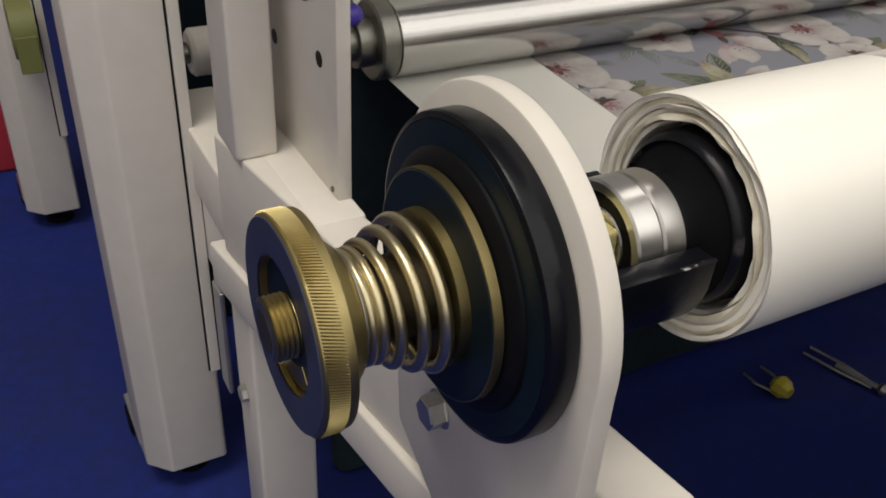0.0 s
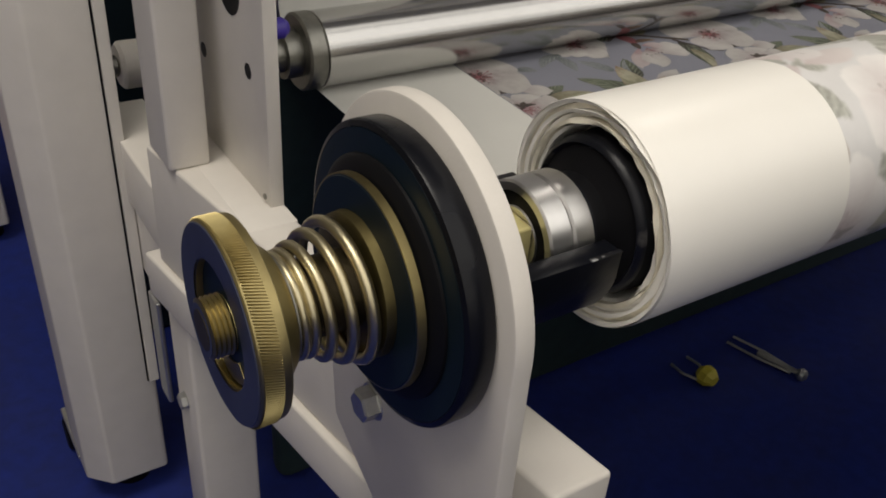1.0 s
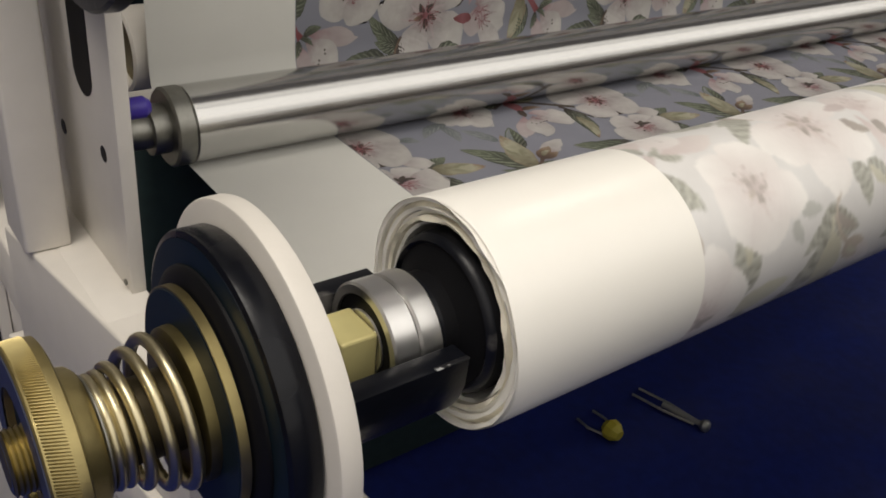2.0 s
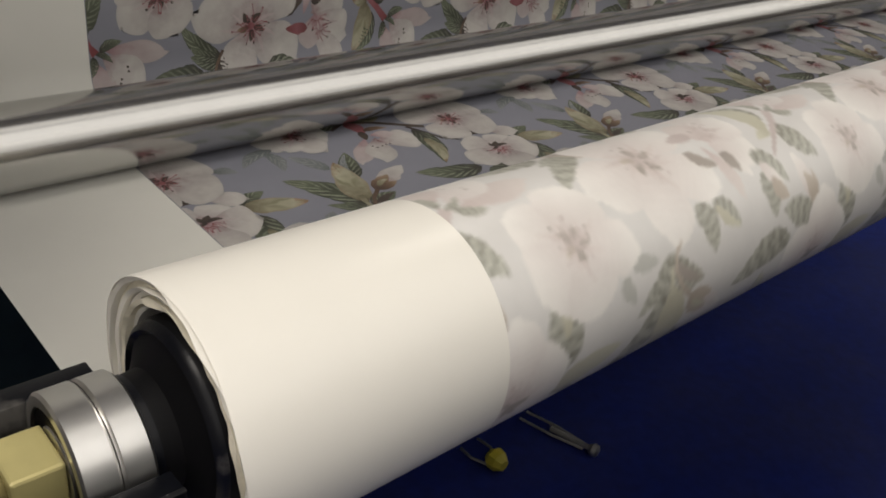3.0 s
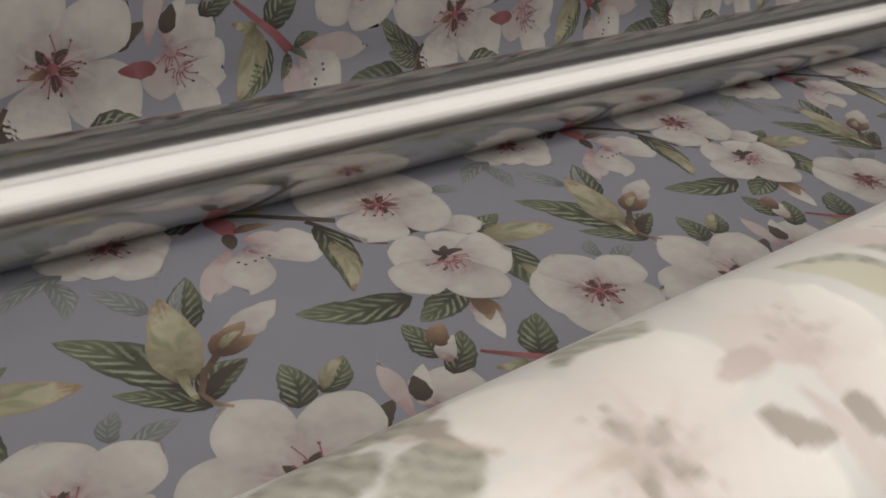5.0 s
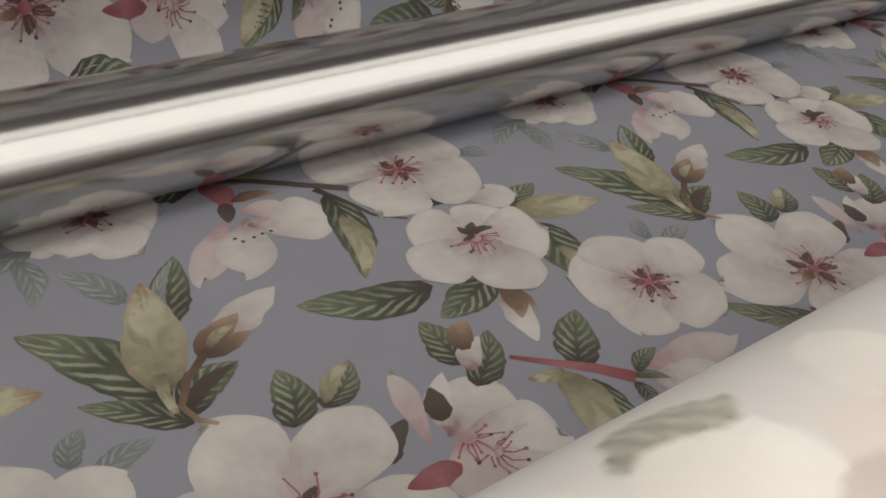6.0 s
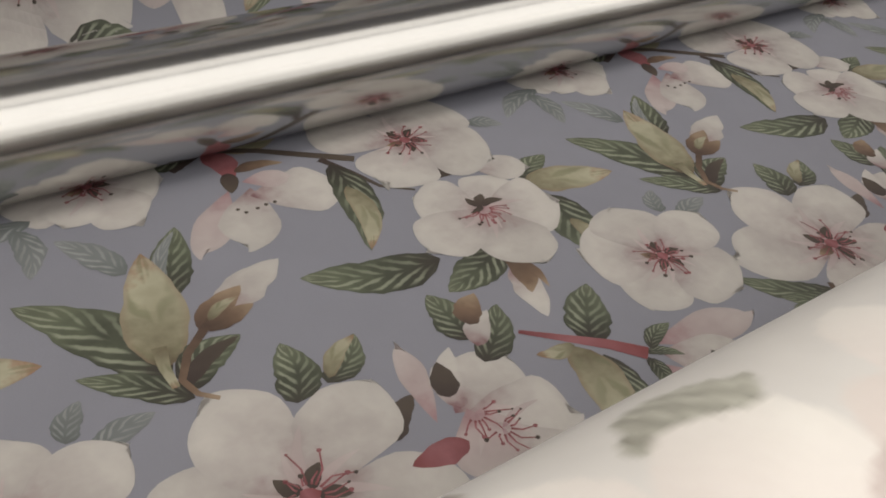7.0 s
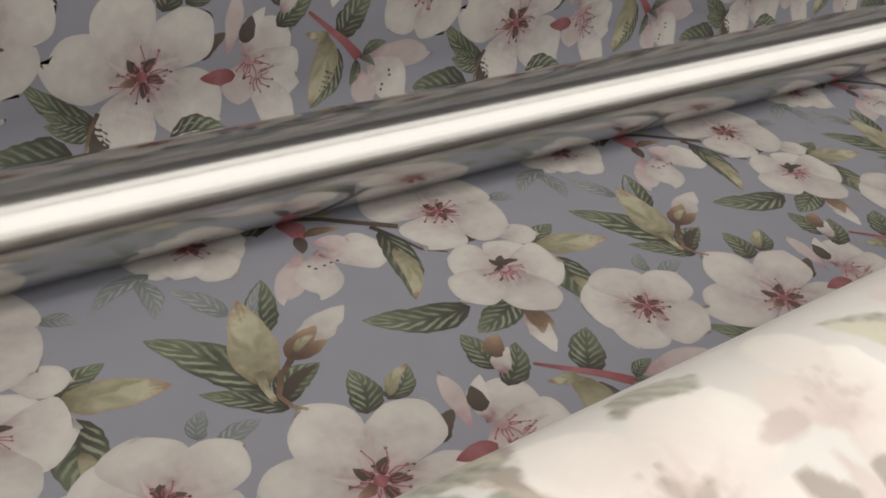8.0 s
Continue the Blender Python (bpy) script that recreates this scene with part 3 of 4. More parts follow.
for o in roll.children:
    if o.name.startswith("blank_margin"):
        bx = bmesh.new()
        bx.from_mesh(o.data)
        bmesh.ops.delete(bx, geom=[p for p in bx.faces if len(p.verts) > 4], context="FACES")
        bx.to_mesh(o.data)
        bx.free()

web = thing("paper_web", (0.9, 0.2, -0.06), "printed paper web with white blossoms on grey-blue, drawn under a roller", "printed paper")
S_ALL = [0.001, 0.08, 0.16, 0.24, 0.3, S_FLAT] + [S_FLAT + BEND * math.pi / 2 * k / 60 for k in range(1, 61)] + [S_FLAT + BEND * math.pi / 2 + 0.05 * k for k in range(1, 12)]
S_TOP = S_ALL[-1]
part("margin", web_sheet(0.003, MARGIN, S_ALL), SHADED_MARGIN, web, "blank white margin, toned down to grey for shade", smooth=True)
part("ground", web_sheet(MARGIN, WEB_END, S_ALL), WEB_GROUND, web, "grey-blue printed ground", smooth=True)

# ---- the chromed guide roller ----
gr = thing("chrome_roller", (0.9, ROLLER_Y, ROLLER_Z - ROLLER_R), "long polished chrome guide roller with a turned steel end cap", "roller")
part("drum", lathe([(0.0035, ROLLER_R - 0.002), (0.005, ROLLER_R), (0.6, ROLLER_R), (1.2, ROLLER_R), (WEB_END + 0.03, ROLLER_R)], 128, (0, ROLLER_Y, ROLLER_Z)), CHROME, gr, smooth=True)
part("end_cap", lathe([(-0.0125, 0.02), (-0.0125, 0.0305), (-0.0105, 0.0325), (0.0025, 0.0325), (0.0035, 0.0315)], 96, (0, ROLLER_Y, ROLLER_Z)), CAP, gr, "dull turned steel end cap", smooth=True)
part("journal", lathe([(-0.045, 0.0), (-0.045, 0.0145), (-0.026, 0.0145), (-0.026, 0.0205), (-0.0125, 0.0205)], 64, (0, ROLLER_Y, ROLLER_Z)), CAP, gr, smooth=True)
hb = thing("roller_bearing_block", (-0.045, ROLLER_Y, ROLLER_Z), "dark steel bearing block of the roller", "bearing block")
part("block", box(-0.0654, -0.044, ROLLER_Y - 0.022, ROLLER_Y + 0.03, ROLLER_Z - 0.026, ROLLER_Z + 0.022, 0.004, 3), CAP, hb, smooth=True)
part("knob", lathe([(-0.04, 0.0), (-0.04, 0.006), (-0.036, 0.008), (-0.026, 0.008), (-0.022, 0.005), (-0.022, 0.0)], 24, (-0.018, 0.302, 0.014)), PURPLE, hb, "small purple plastic knob", smooth=True)

# upper unwinding shaft end behind the post
uw = thing("upper_brake_disc", (-0.095, 0.225, 0.223), "black brake disc of the upper unwinding shaft", "brake disc")
part("disc", disc(-0.104, -0.090, 0.108, 0.002, centre=(0, 0.225, 0.221)), BLACK_PAINT, uw, smooth=True)
part("hub", disc(-0.090, -0.0, 0.02, 0.002, centre=(0, 0.225, 0.221), segs=40), CAP, uw, smooth=True)
wr = thing("white_guide_roll", (0.004, 0.461, 0.0), "white coated guide roll with a dark hollow end", "roller")
part("shell", lathe([(-0.004, 0.031), (-0.006, 0.034), (-0.004, 0.037), (0.1, 0.037), (0.1, 0.031)], 72, (0, 0.466, 0.0), closed=True), WHITE_PAINT, wr, smooth=True)
part("hollow", disc(0.004, 0.008, 0.0308, 0.0005, centre=(0, 0.466, 0.0), segs=64), BRASS_DARK, wr, "dull dark hollow end")

# ---- screws lying on the carpet ----
def fallen_pins(name, x, y, turn, length, gap, material, label, head):
    ob = thing(name, (x, y, FLOOR_Z), label, "screw" if head else "clip")
    m = Matrix.Translation((x, y, FLOOR_Z + 0.004)) @ Matrix.Rotation(turn, 4, "Z")
    for dy in (-gap, gap):
        part("pin", tube([(-length, dy * 0.9, 0), (-length * 0.5, dy, 0.001), (0, dy * 0.5, 0.001)], 0.0022, 8), ZINC, ob).matrix_world = m
    if head:
        part("head", lathe([(-0.004, 0.006), (0.002, 0.0105), (0.009, 0.0095), (0.012, 0.005)], 16), material, ob, "round bright screw head").matrix_world = m @ Matrix.Translation((0.012, 0, 0.004))
        part("shank", tube([(-0.06, 0, 0.002), (-0.02, 0, 0.003), (0.012, 0, 0.004)], 0.0045, 10), material, ob).matrix_world = m
    else:
        part("body", lathe([(-0.008, 0.010), (0.0, 0.017), (0.012, 0.016), (0.022, 0.009)], 8), material, ob, "small yellow plastic body").matrix_world = m @ Matrix.Translation((0, 0, 0.010))


fallen_pins("pin_clip", 0.660, 0.343, radians(-88), 0.05, 0.020, YELLOW, "yellow plastic clip with two metal pins on the carpet", False)
fallen_pins("machine_screw", 0.803, 0.285, radians(-76), 0.11, 0.012, ZINC, "long bright zinc screw lying on the carpet", True)

# ---- the printed pattern: petals, leaves and twigs as ink laid on the paper ----
TILE_U, TILE_S = 0.2975, 0.337
SHIFT = 0.010


def noise1(a, seed, amp):
    return amp * noise.noise(Vector((math.cos(a) * 1.3 + seed * 7.7, math.sin(a) * 1.3, seed)))


class Ink:
    """Collects inked shapes in (u, s), each on a layer above the last."""

    def __init__(self):
        self.faces = []      # material, layer, [(u, s)], [(along, across, chance)]
        self.layer = 0
        self.fine = False

    def strip(self, kind, rows, attrs):
        c = random.random()
        for (ra, aa), (rb, ab) in zip(zip(rows, attrs), zip(rows[1:], attrs[1:])):
            for i in range(len(ra) - 1):
                self.faces.append((kind, self.layer + (1000 if self.fine else 0), [ra[i], ra[i + 1], rb[i + 1], rb[i]], [(*aa[i], c), (*aa[i + 1], c), (*ab[i + 1], c), (*ab[i], c)]))
        self.layer += 1

    def leaf(self, kind, x0, y0, x1, y1, w=0.3, bend=0.12, tip=0.55, n=14):
        """From base to tip; w: width against length."""
        dx, dy = x1 - x0, y1 - y0
        ln = math.hypot(dx, dy)
        rows, attrs = [], []
        seed = random.random() * 50
        for i in range(n + 1):
            q = i / n
            cx, cy = x0 + dx * q - dy * bend * math.sin(math.pi * q), y0 + dy * q + dx * bend * math.sin(math.pi * q)
            width = ln * w * 0.5 * (math.sin(math.pi * min(1, q ** (0.75 if tip > 0.5 else 1.2))) ** 0.75 + 0.02)
            row, at = [], []
            for j in range(5):
                g = j / 4
                jag = 1 + 0.2 * noise.noise(Vector((q * 6, g * 3, seed))) + (0.03 if i % 2 else -0.03) * (kind in ("green", "grey"))
                off = (g - 0.5) * 2 * width * jag
                row.append((cx - dy / ln * off, cy + dx / ln * off))
                at.append((q, g))
            rows.append(row)
            attrs.append(at)
        self.strip(kind, rows, attrs)

    def petal(self, kind, cx, cy, ang, length, width):
        """A rounded petal from the blossom's heart, widest past its middle."""
        seed = random.random() * 90
        nr, na = 13, 11
        rows, attrs = [], []
        lean = 0.10 * math.sin(seed)
        for i in range(nr + 1):
            q = math.sin(math.pi / 2 * i / nr) 
            q = min(q, 1.0)
            half = 0.46 * width * max(0.0, math.sin(math.pi * min(q, 0.9999) ** 1.5)) ** 0.62
            row, at = [], []
            for j in range(na):
                g = j / (na - 1)
                e = (g - 0.5) * 2
                wav = 1 + 0.16 * noise.noise(Vector((q * 3.5, 0.8 * (1 if e > 0 else -1), seed)))
                px = q * length * (1 + 0.13 * q * noise.noise(Vector((1.7 * e, seed, 1)))) + 0.02 * length * math.cos(2.2 * e + seed) * q * q
                py = e * half * wav + lean * width * q * q
                ux, uy = math.cos(ang) * px - math.sin(ang) * py, math.sin(ang) * px + math.cos(ang) * py
                row.append((cx + ux, cy + uy))
                at.append((q, g))
            rows.append(row)
            attrs.append(at)
        self.strip(kind, rows, attrs)

    def twig(self, kind, pts, w0, w1):
        rows, attrs = [], []
        dense = []
        for a, b in zip(pts, pts[1:]):
            k = max(2, int(math.hypot(b[0] - a[0], b[1] - a[1]) / 0.006))
            dense += [(a[0] + (b[0] - a[0]) * i / k, a[1] + (b[1] - a[1]) * i / k) for i in range(k)]
        dense.append(pts[-1])
        for i, p in enumerate(dense):
            a, b = dense[max(0, i - 1)], dense[min(len(dense) - 1, i + 1)]
            d = math.hypot(b[0] - a[0], b[1] - a[1]) or 1
            q = i / (len(dense) - 1)
            w = (w0 + (w1 - w0) * q) * 0.5
            nx, ny = -(b[1] - a[1]) / d * w, (b[0] - a[0]) / d * w
            rows.append([(p[0] - nx, p[1] - ny), (p[0] + nx, p[1] + ny)])
            attrs.append([(q, 0.3), (q, 0.7)])
        self.strip(kind, rows, attrs)

    def dot(self, kind, x, y, r):
        self.leaf(kind, x - r, y, x + r, y, 0.9, 0.0, n=4)

    def stamens(self, cx, cy, r, n, sx=1.0, sy=1.0, a0=0.0, a1=6.283):
        self.fine = True
        for k in range(n):
            a = a0 + (a1 - a0) * (k + 0.3 * random.random()) / n
            q = r * random.uniform(0.45, 1.05)
            b = a + random.uniform(-0.3, 0.3)
            ex, ey = cx + q * sx * math.cos(b), cy + q * sy * math.sin(b)
            self.twig("red", [(cx + 0.25 * r * sx * math.cos(a), cy + 0.25 * r * sy * math.sin(a)), (cx + 0.6 * q * sx * math.cos(a), cy + 0.6 * q * sy * math.sin(a)), (ex, ey)], 0.0010, 0.0005)
            self.dot(random.choice(("red", "dark", "red")), ex, ey, random.uniform(0.0006, 0.0013))
            self.layer -= 2
        self.layer += 2
        self.fine = False

    def heart(self, cx, cy, r, pink, dark, n, reach, a0, a1):
        """The heart of a blossom: pink streaks, dark sepals, a red middle and stamens between two angles."""
        t0 = random.random()
        for j in range(pink):
            a = radians(a0 + (a1 - a0) * (j + 0.5) / pink) + 0.2 * math.sin(j * 2.3)
            q = r * (1.35 + 0.3 * math.sin(j * 1.9))
            self.leaf("pink", cx, cy, cx + q * math.cos(a), cy + q * math.sin(a), 0.15, 0.08)
        for j in range(dark):
            a = t0 + j * 1.257 + 0.25 * math.sin(j * 3.1)
            self.leaf("brown" if j == 2 else "dark", cx + 0.15 * r * math.cos(a), cy + 0.15 * r * math.sin(a), cx + r * (reach + 0.15) * math.cos(a), cy + r * (reach + 0.15) * math.sin(a), 0.52, 0.1)
        if dark:
            self.dot("red", cx, cy, r * 0.22)
        self.stamens(cx, cy, r, n, 1.0, 1.0, radians(a0), radians(a1))


def motif_under():
    k = Ink()
    k.leaf("green", 0.2609, 0.0965, 0.2219, 0.1302, 0.28, 0.08)
    k.leaf("green", 0.2642, 0.0946, 0.2308, 0.1012, 0.40, 0.10)
    k.leaf("green", 0.3090, 0.0825, 0.3399, 0.0709, 0.74, -0.07)
    k.leaf("green", 0.2436, 0.0817, 0.1938, 0.0844, 0.54, 0.03)
    k.leaf("green", 0.2590, 0.0978, 0.2312, 0.1090, 0.36, 0.10)
    k.leaf("dark", 0.2627, 0.0973, 0.2510, 0.0706, 0.40, 0.10)
    k.leaf("green", 0.3030, 0.0799, 0.3458, 0.0753, 0.50, 0.10)
    k.twig("brown", [(0.2626, 0.1039), (0.2554, 0.0913), (0.2464, 0.0712)], 0.003, 0.0015)
    return k


def motif_big():
    k = Ink()
    k.leaf("green", 0.3070, 0.1619, 0.3156, 0.1932, 0.57, -0.11)
    k.leaf("green", 0.3215, 0.1653, 0.3441, 0.1838, 0.47, -0.11)
    k.leaf("yellow", 0.3234, 0.1674, 0.3439, 0.1834, 0.30, 0.10)
    k.petal("petal", 0.2911, 0.1230, radians(-114), 0.0556, 0.0422)
    k.petal("petal", 0.2911, 0.1230, radians(168), 0.0583, 0.0472)
    k.petal("petal", 0.2911, 0.1230, radians(-38), 0.0575, 0.0509)
    k.petal("petal", 0.2911, 0.1230, radians(106), 0.0585, 0.0445)
    k.petal("petal", 0.2911, 0.1230, radians(41), 0.0566, 0.0416)
    k.heart(0.2911, 0.1230, 0.0195, 9, 5, 20, 0.6, 0, 360)
    return k


def motif_profile():
    k = Ink()
    k.leaf("dark", 0.3281, 0.1284, 0.3472, 0.1442, 0.42, 0.10)
    k.petal("pink", 0.3469, 0.1278, radians(77), 0.0422, 0.0126)
    k.petal("petal", 0.3554, 0.1281, radians(26), 0.0387, 0.0369)
    k.petal("petal", 0.3593, 0.1260, radians(-32), 0.0428, 0.0428)
    k.petal("petal", 0.3594, 0.1210, radians(-60), 0.0587, 0.0283)
    k.petal("pink", 0.3606, 0.1278, radians(-103), 0.0328, 0.0276)
    k.leaf("petal", 0.3585, 0.1289, 0.3737, 0.1581, 0.40, 0.10)
    k.leaf("dark", 0.3581, 0.1358, 0.3645, 0.1536, 0.57, -0.02)
    k.leaf("red", 0.3520, 0.1147, 0.3278, 0.1159, 0.45, 0.01)
    k.heart(0.3620, 0.1245, 0.015, 3, 0, 8, 0.6, -150, 20)
    k.heart(0.3667, 0.1135, 0.013, 2, 0, 9, 0.6, -170, 60)
    return k


def motif_mid():
    k = Ink()
    k.leaf("green", 0.4812, 0.2394, 0.5077, 0.2546, 0.50, 0.10)
    k.leaf("yellow", 0.4801, 0.2381, 0.5312, 0.2250, 0.42, 0.00)
    k.leaf("green", 0.4840, 0.2240, 0.4746, 0.1735, 0.49, -0.00)
    k.leaf("yellow", 0.4809, 0.2024, 0.4746, 0.1735, 0.30, 0.10)
    k.leaf("green", 0.4327, 0.2010, 0.3940, 0.1859, 0.50, 0.04)
    k.leaf("petal", 0.4317, 0.1866, 0.4228, 0.1524, 0.41, 0.00)
    k.leaf("brown", 0.4340, 0.1952, 0.4268, 0.1680, 0.42, 0.10)
    k.leaf("brown", 0.4346, 0.1924, 0.4364, 0.1674, 0.20, 0.10)
    k.petal("petal", 0.4453, 0.2293, radians(42), 0.0323, 0.0368)
    k.petal("petal", 0.4453, 0.2293, radians(140), 0.0351, 0.0445)
    k.petal("petal", 0.4453, 0.2293, radians(-24), 0.0408, 0.0497)
    k.petal("petal", 0.4453, 0.2293, radians(-92), 0.0468, 0.0425)
    k.petal("petal", 0.4453, 0.2293, radians(-158), 0.0476, 0.0402)
    k.leaf("dark", 0.4469, 0.2313, 0.4427, 0.2404, 0.50, 0.10)
    k.leaf("dark", 0.4469, 0.2313, 0.4526, 0.2400, 0.60, 0.10)
    k.leaf("dark", 0.4469, 0.2313, 0.4598, 0.2316, 0.45, 0.10)
    k.leaf("dark", 0.4469, 0.2313, 0.4378, 0.2287, 0.40, 0.10)
    k.heart(0.4452, 0.2282, 0.0145, 5, 0, 13, 0.6, -175, 10)
    return k


def motif_twin():
    k = Ink()
    k.leaf("green", 0.3528, 0.3417, 0.3716, 0.3608, 0.50, 0.10)
    k.leaf("green", 0.3370, 0.3339, 0.3057, 0.3357, 0.61, -0.03)
    k.leaf("green", 0.3475, 0.3403, 0.3976, 0.3464, 0.42, 0.09)
    k.leaf("yellow", 0.3468, 0.3388, 0.3937, 0.3444, 0.45, -0.12)
    k.twig("dark", [(0.3242, 0.3248), (0.3457, 0.3364), (0.3701, 0.3249), (0.4115, 0.2962)], 0.0035, 0.0055)
    k.twig("dark", [(0.3948, 0.3037), (0.4040, 0.2854), (0.4104, 0.2690), (0.4244, 0.2582)], 0.0045, 0.0014)
    k.leaf("green", 0.3978, 0.2974, 0.3793, 0.2267, 0.27, 0.08)
    k.leaf("yellow", 0.3949, 0.2762, 0.3798, 0.2274, 0.24, 0.10)
    k.leaf("dark", 0.4368, 0.2641, 0.4657, 0.2594, 0.28, 0.10)
    k.leaf("grey", 0.4885, 0.3005, 0.5065, 0.2906, 0.55, 0.10)
    k.leaf("grey", 0.4357, 0.3415, 0.4317, 0.3624, 0.50, 0.10)
    k.leaf("green", 0.4681, 0.3377, 0.4747, 0.3626, 0.50, 0.10)
    k.leaf("green", 0.4681, 0.3377, 0.4928, 0.3575, 0.40, 0.10)
    k.petal("petal", 0.4611, 0.2642, radians(-28), 0.0335, 0.0269)
    k.petal("petal", 0.4459, 0.3002, radians(43), 0.0481, 0.0680)
    k.petal("petal", 0.4459, 0.3002, radians(139), 0.0536, 0.0504)
    k.petal("petal", 0.4459, 0.3002, radians(-46), 0.0475, 0.0559)
    k.petal("petal", 0.4459, 0.3002, radians(-128), 0.0459, 0.0482)
    k.heart(0.4459, 0.3002, 0.0165, 7, 5, 17, 0.6, 0, 360)
    return k


def motif_bell():
    k = Ink()
    k.leaf("red", 0.3453, 0.3354, 0.3475, 0.3058, 0.50, 0.10)
    k.leaf("brown", 0.3512, 0.3122, 0.3767, 0.3097, 0.30, 0.10)
    k.petal("pink", 0.3419, 0.2981, radians(-128), 0.0493, 0.0201)
    k.petal("petal", 0.3524, 0.2962, radians(-114), 0.0465, 0.0306)
    k.petal("petal", 0.3492, 0.2899, radians(-16), 0.0450, 0.0405)
    k.petal("pink", 0.3509, 0.3024, radians(-13), 0.0243, 0.0179)
    k.leaf("dark", 0.3476, 0.3124, 0.3425, 0.2956, 0.50, 0.02)
    k.dot("dark", 0.3395, 0.2823, 0.0012)
    k.dot("dark", 0.3420, 0.2785, 0.0012)
    k.dot("dark", 0.3482, 0.2792, 0.0012)
    k.dot("dark", 0.3531, 0.2801, 0.0012)
    k.dot("dark", 0.3577, 0.2802, 0.0012)
    return k


def motif_round():
    k = Ink()
    k.leaf("grey", 0.5274, 0.1846, 0.5373, 0.2017, 0.55, 0.10)
    k.leaf("grey", 0.5321, 0.1732, 0.5586, 0.1834, 0.42, 0.10)
    k.petal("petal", 0.5008, 0.1579, radians(-141), 0.0401, 0.0377)
    k.petal("petal", 0.5008, 0.1579, radians(149), 0.0408, 0.0505)
    k.petal("petal", 0.5008, 0.1579, radians(-62), 0.0387, 0.0501)
    k.petal("petal", 0.5008, 0.1579, radians(80), 0.0407, 0.0462)
    k.petal("petal", 0.5008, 0.1579, radians(21), 0.0467, 0.0364)
    k.heart(0.5008, 0.1579, 0.015, 8, 5, 20, 0.6, 0, 360)
    return k


def motif_old():
    k = Ink()
    k.petal("pink", 0.2549, 0.3341, radians(117), 0.0324, 0.0196)
    k.leaf("brown", 0.2500, 0.3613, 0.2425, 0.3722, 0.50, 0.10)
    k.petal("petal", 0.2847, 0.3308, radians(180), 0.0376, 0.0460)
    k.petal("petal", 0.2847, 0.3308, radians(-12), 0.0340, 0.0454)
    k.petal("petal", 0.2847, 0.3308, radians(91), 0.0302, 0.0415)
    k.petal("petal", 0.2847, 0.3308, radians(-71), 0.0415, 0.0353)
    k.petal("petal", 0.2847, 0.3308, radians(-121), 0.0325, 0.0311)
    k.heart(0.2847, 0.3308, 0.0145, 7, 5, 16, 0.6, 0, 360)
    return k


def motif_spray():
    k = Ink()
    k.leaf("green", 0.2725, 0.1962, 0.2324, 0.2620, 0.33, -0.07)
    k.leaf("green", 0.2760, 0.1828, 0.2418, 0.2121, 0.29, -0.03)
    k.leaf("green", 0.2876, 0.2377, 0.3084, 0.2829, 0.37, 0.01)
    k.leaf("grey", 0.2873, 0.2400, 0.3068, 0.2802, 0.16, 0.10)
    k.leaf("yellow", 0.2724, 0.2016, 0.2884, 0.2715, 0.36, 0.00)
    k.leaf("green", 0.2748, 0.1890, 0.3043, 0.2053, 0.53, 0.13)
    k.leaf("dark", 0.2754, 0.1893, 0.3031, 0.2048, 0.24, 0.10)
    k.leaf("petal", 0.3025, 0.2212, 0.3393, 0.2410, 0.45, 0.02)
    k.leaf("brown", 0.2914, 0.2141, 0.3170, 0.2324, 0.43, 0.04)
    k.leaf("brown", 0.2928, 0.2145, 0.3170, 0.2195, 0.42, -0.00)
    k.leaf("yellow", 0.2968, 0.2183, 0.3131, 0.2267, 0.30, 0.10)
    k.twig("brown", [(0.2957, 0.2169), (0.2823, 0.2051), (0.2751, 0.1930), (0.2776, 0.1839), (0.2836, 0.1781)], 0.004, 0.002)
    k.twig("yellow", [(0.2741, 0.2135), (0.2719, 0.2019), (0.2719, 0.1906)], 0.006, 0.003)
    return k


def motif_long_leaf():
    k = Ink()
    k.leaf("green", 0.4039, 0.2069, 0.3414, 0.2245, 0.36, 0.09)
    return k


def motif_pair():
    k = Ink()
    k.leaf("green", 0.3848, 0.1570, 0.3840, 0.1891, 0.58, -0.02)
    k.leaf("green", 0.3818, 0.1441, 0.4076, 0.1695, 0.45, -0.06)
    k.leaf("petal", 0.3848, 0.1529, 0.4015, 0.1685, 0.50, 0.10)
    k.leaf("brown", 0.3895, 0.1646, 0.4030, 0.1801, 0.60, 0.10)
    return k


def motif_red_twig():
    k = Ink()
    k.leaf("green", 0.4287, 0.1311, 0.4529, 0.1607, 0.55, 0.02)
    k.leaf("green", 0.4283, 0.1229, 0.4044, 0.0829, 0.32, 0.16)
    k.leaf("yellow", 0.4201, 0.1331, 0.4040, 0.0853, 0.40, 0.10)
    k.leaf("yellow", 0.4210, 0.1335, 0.4029, 0.1367, 0.42, 0.10)
    k.twig("red", [(0.4051, 0.1512), (0.4227, 0.1362), (0.4347, 0.1260), (0.4455, 0.1139)], 0.0022, 0.0075)
    return k


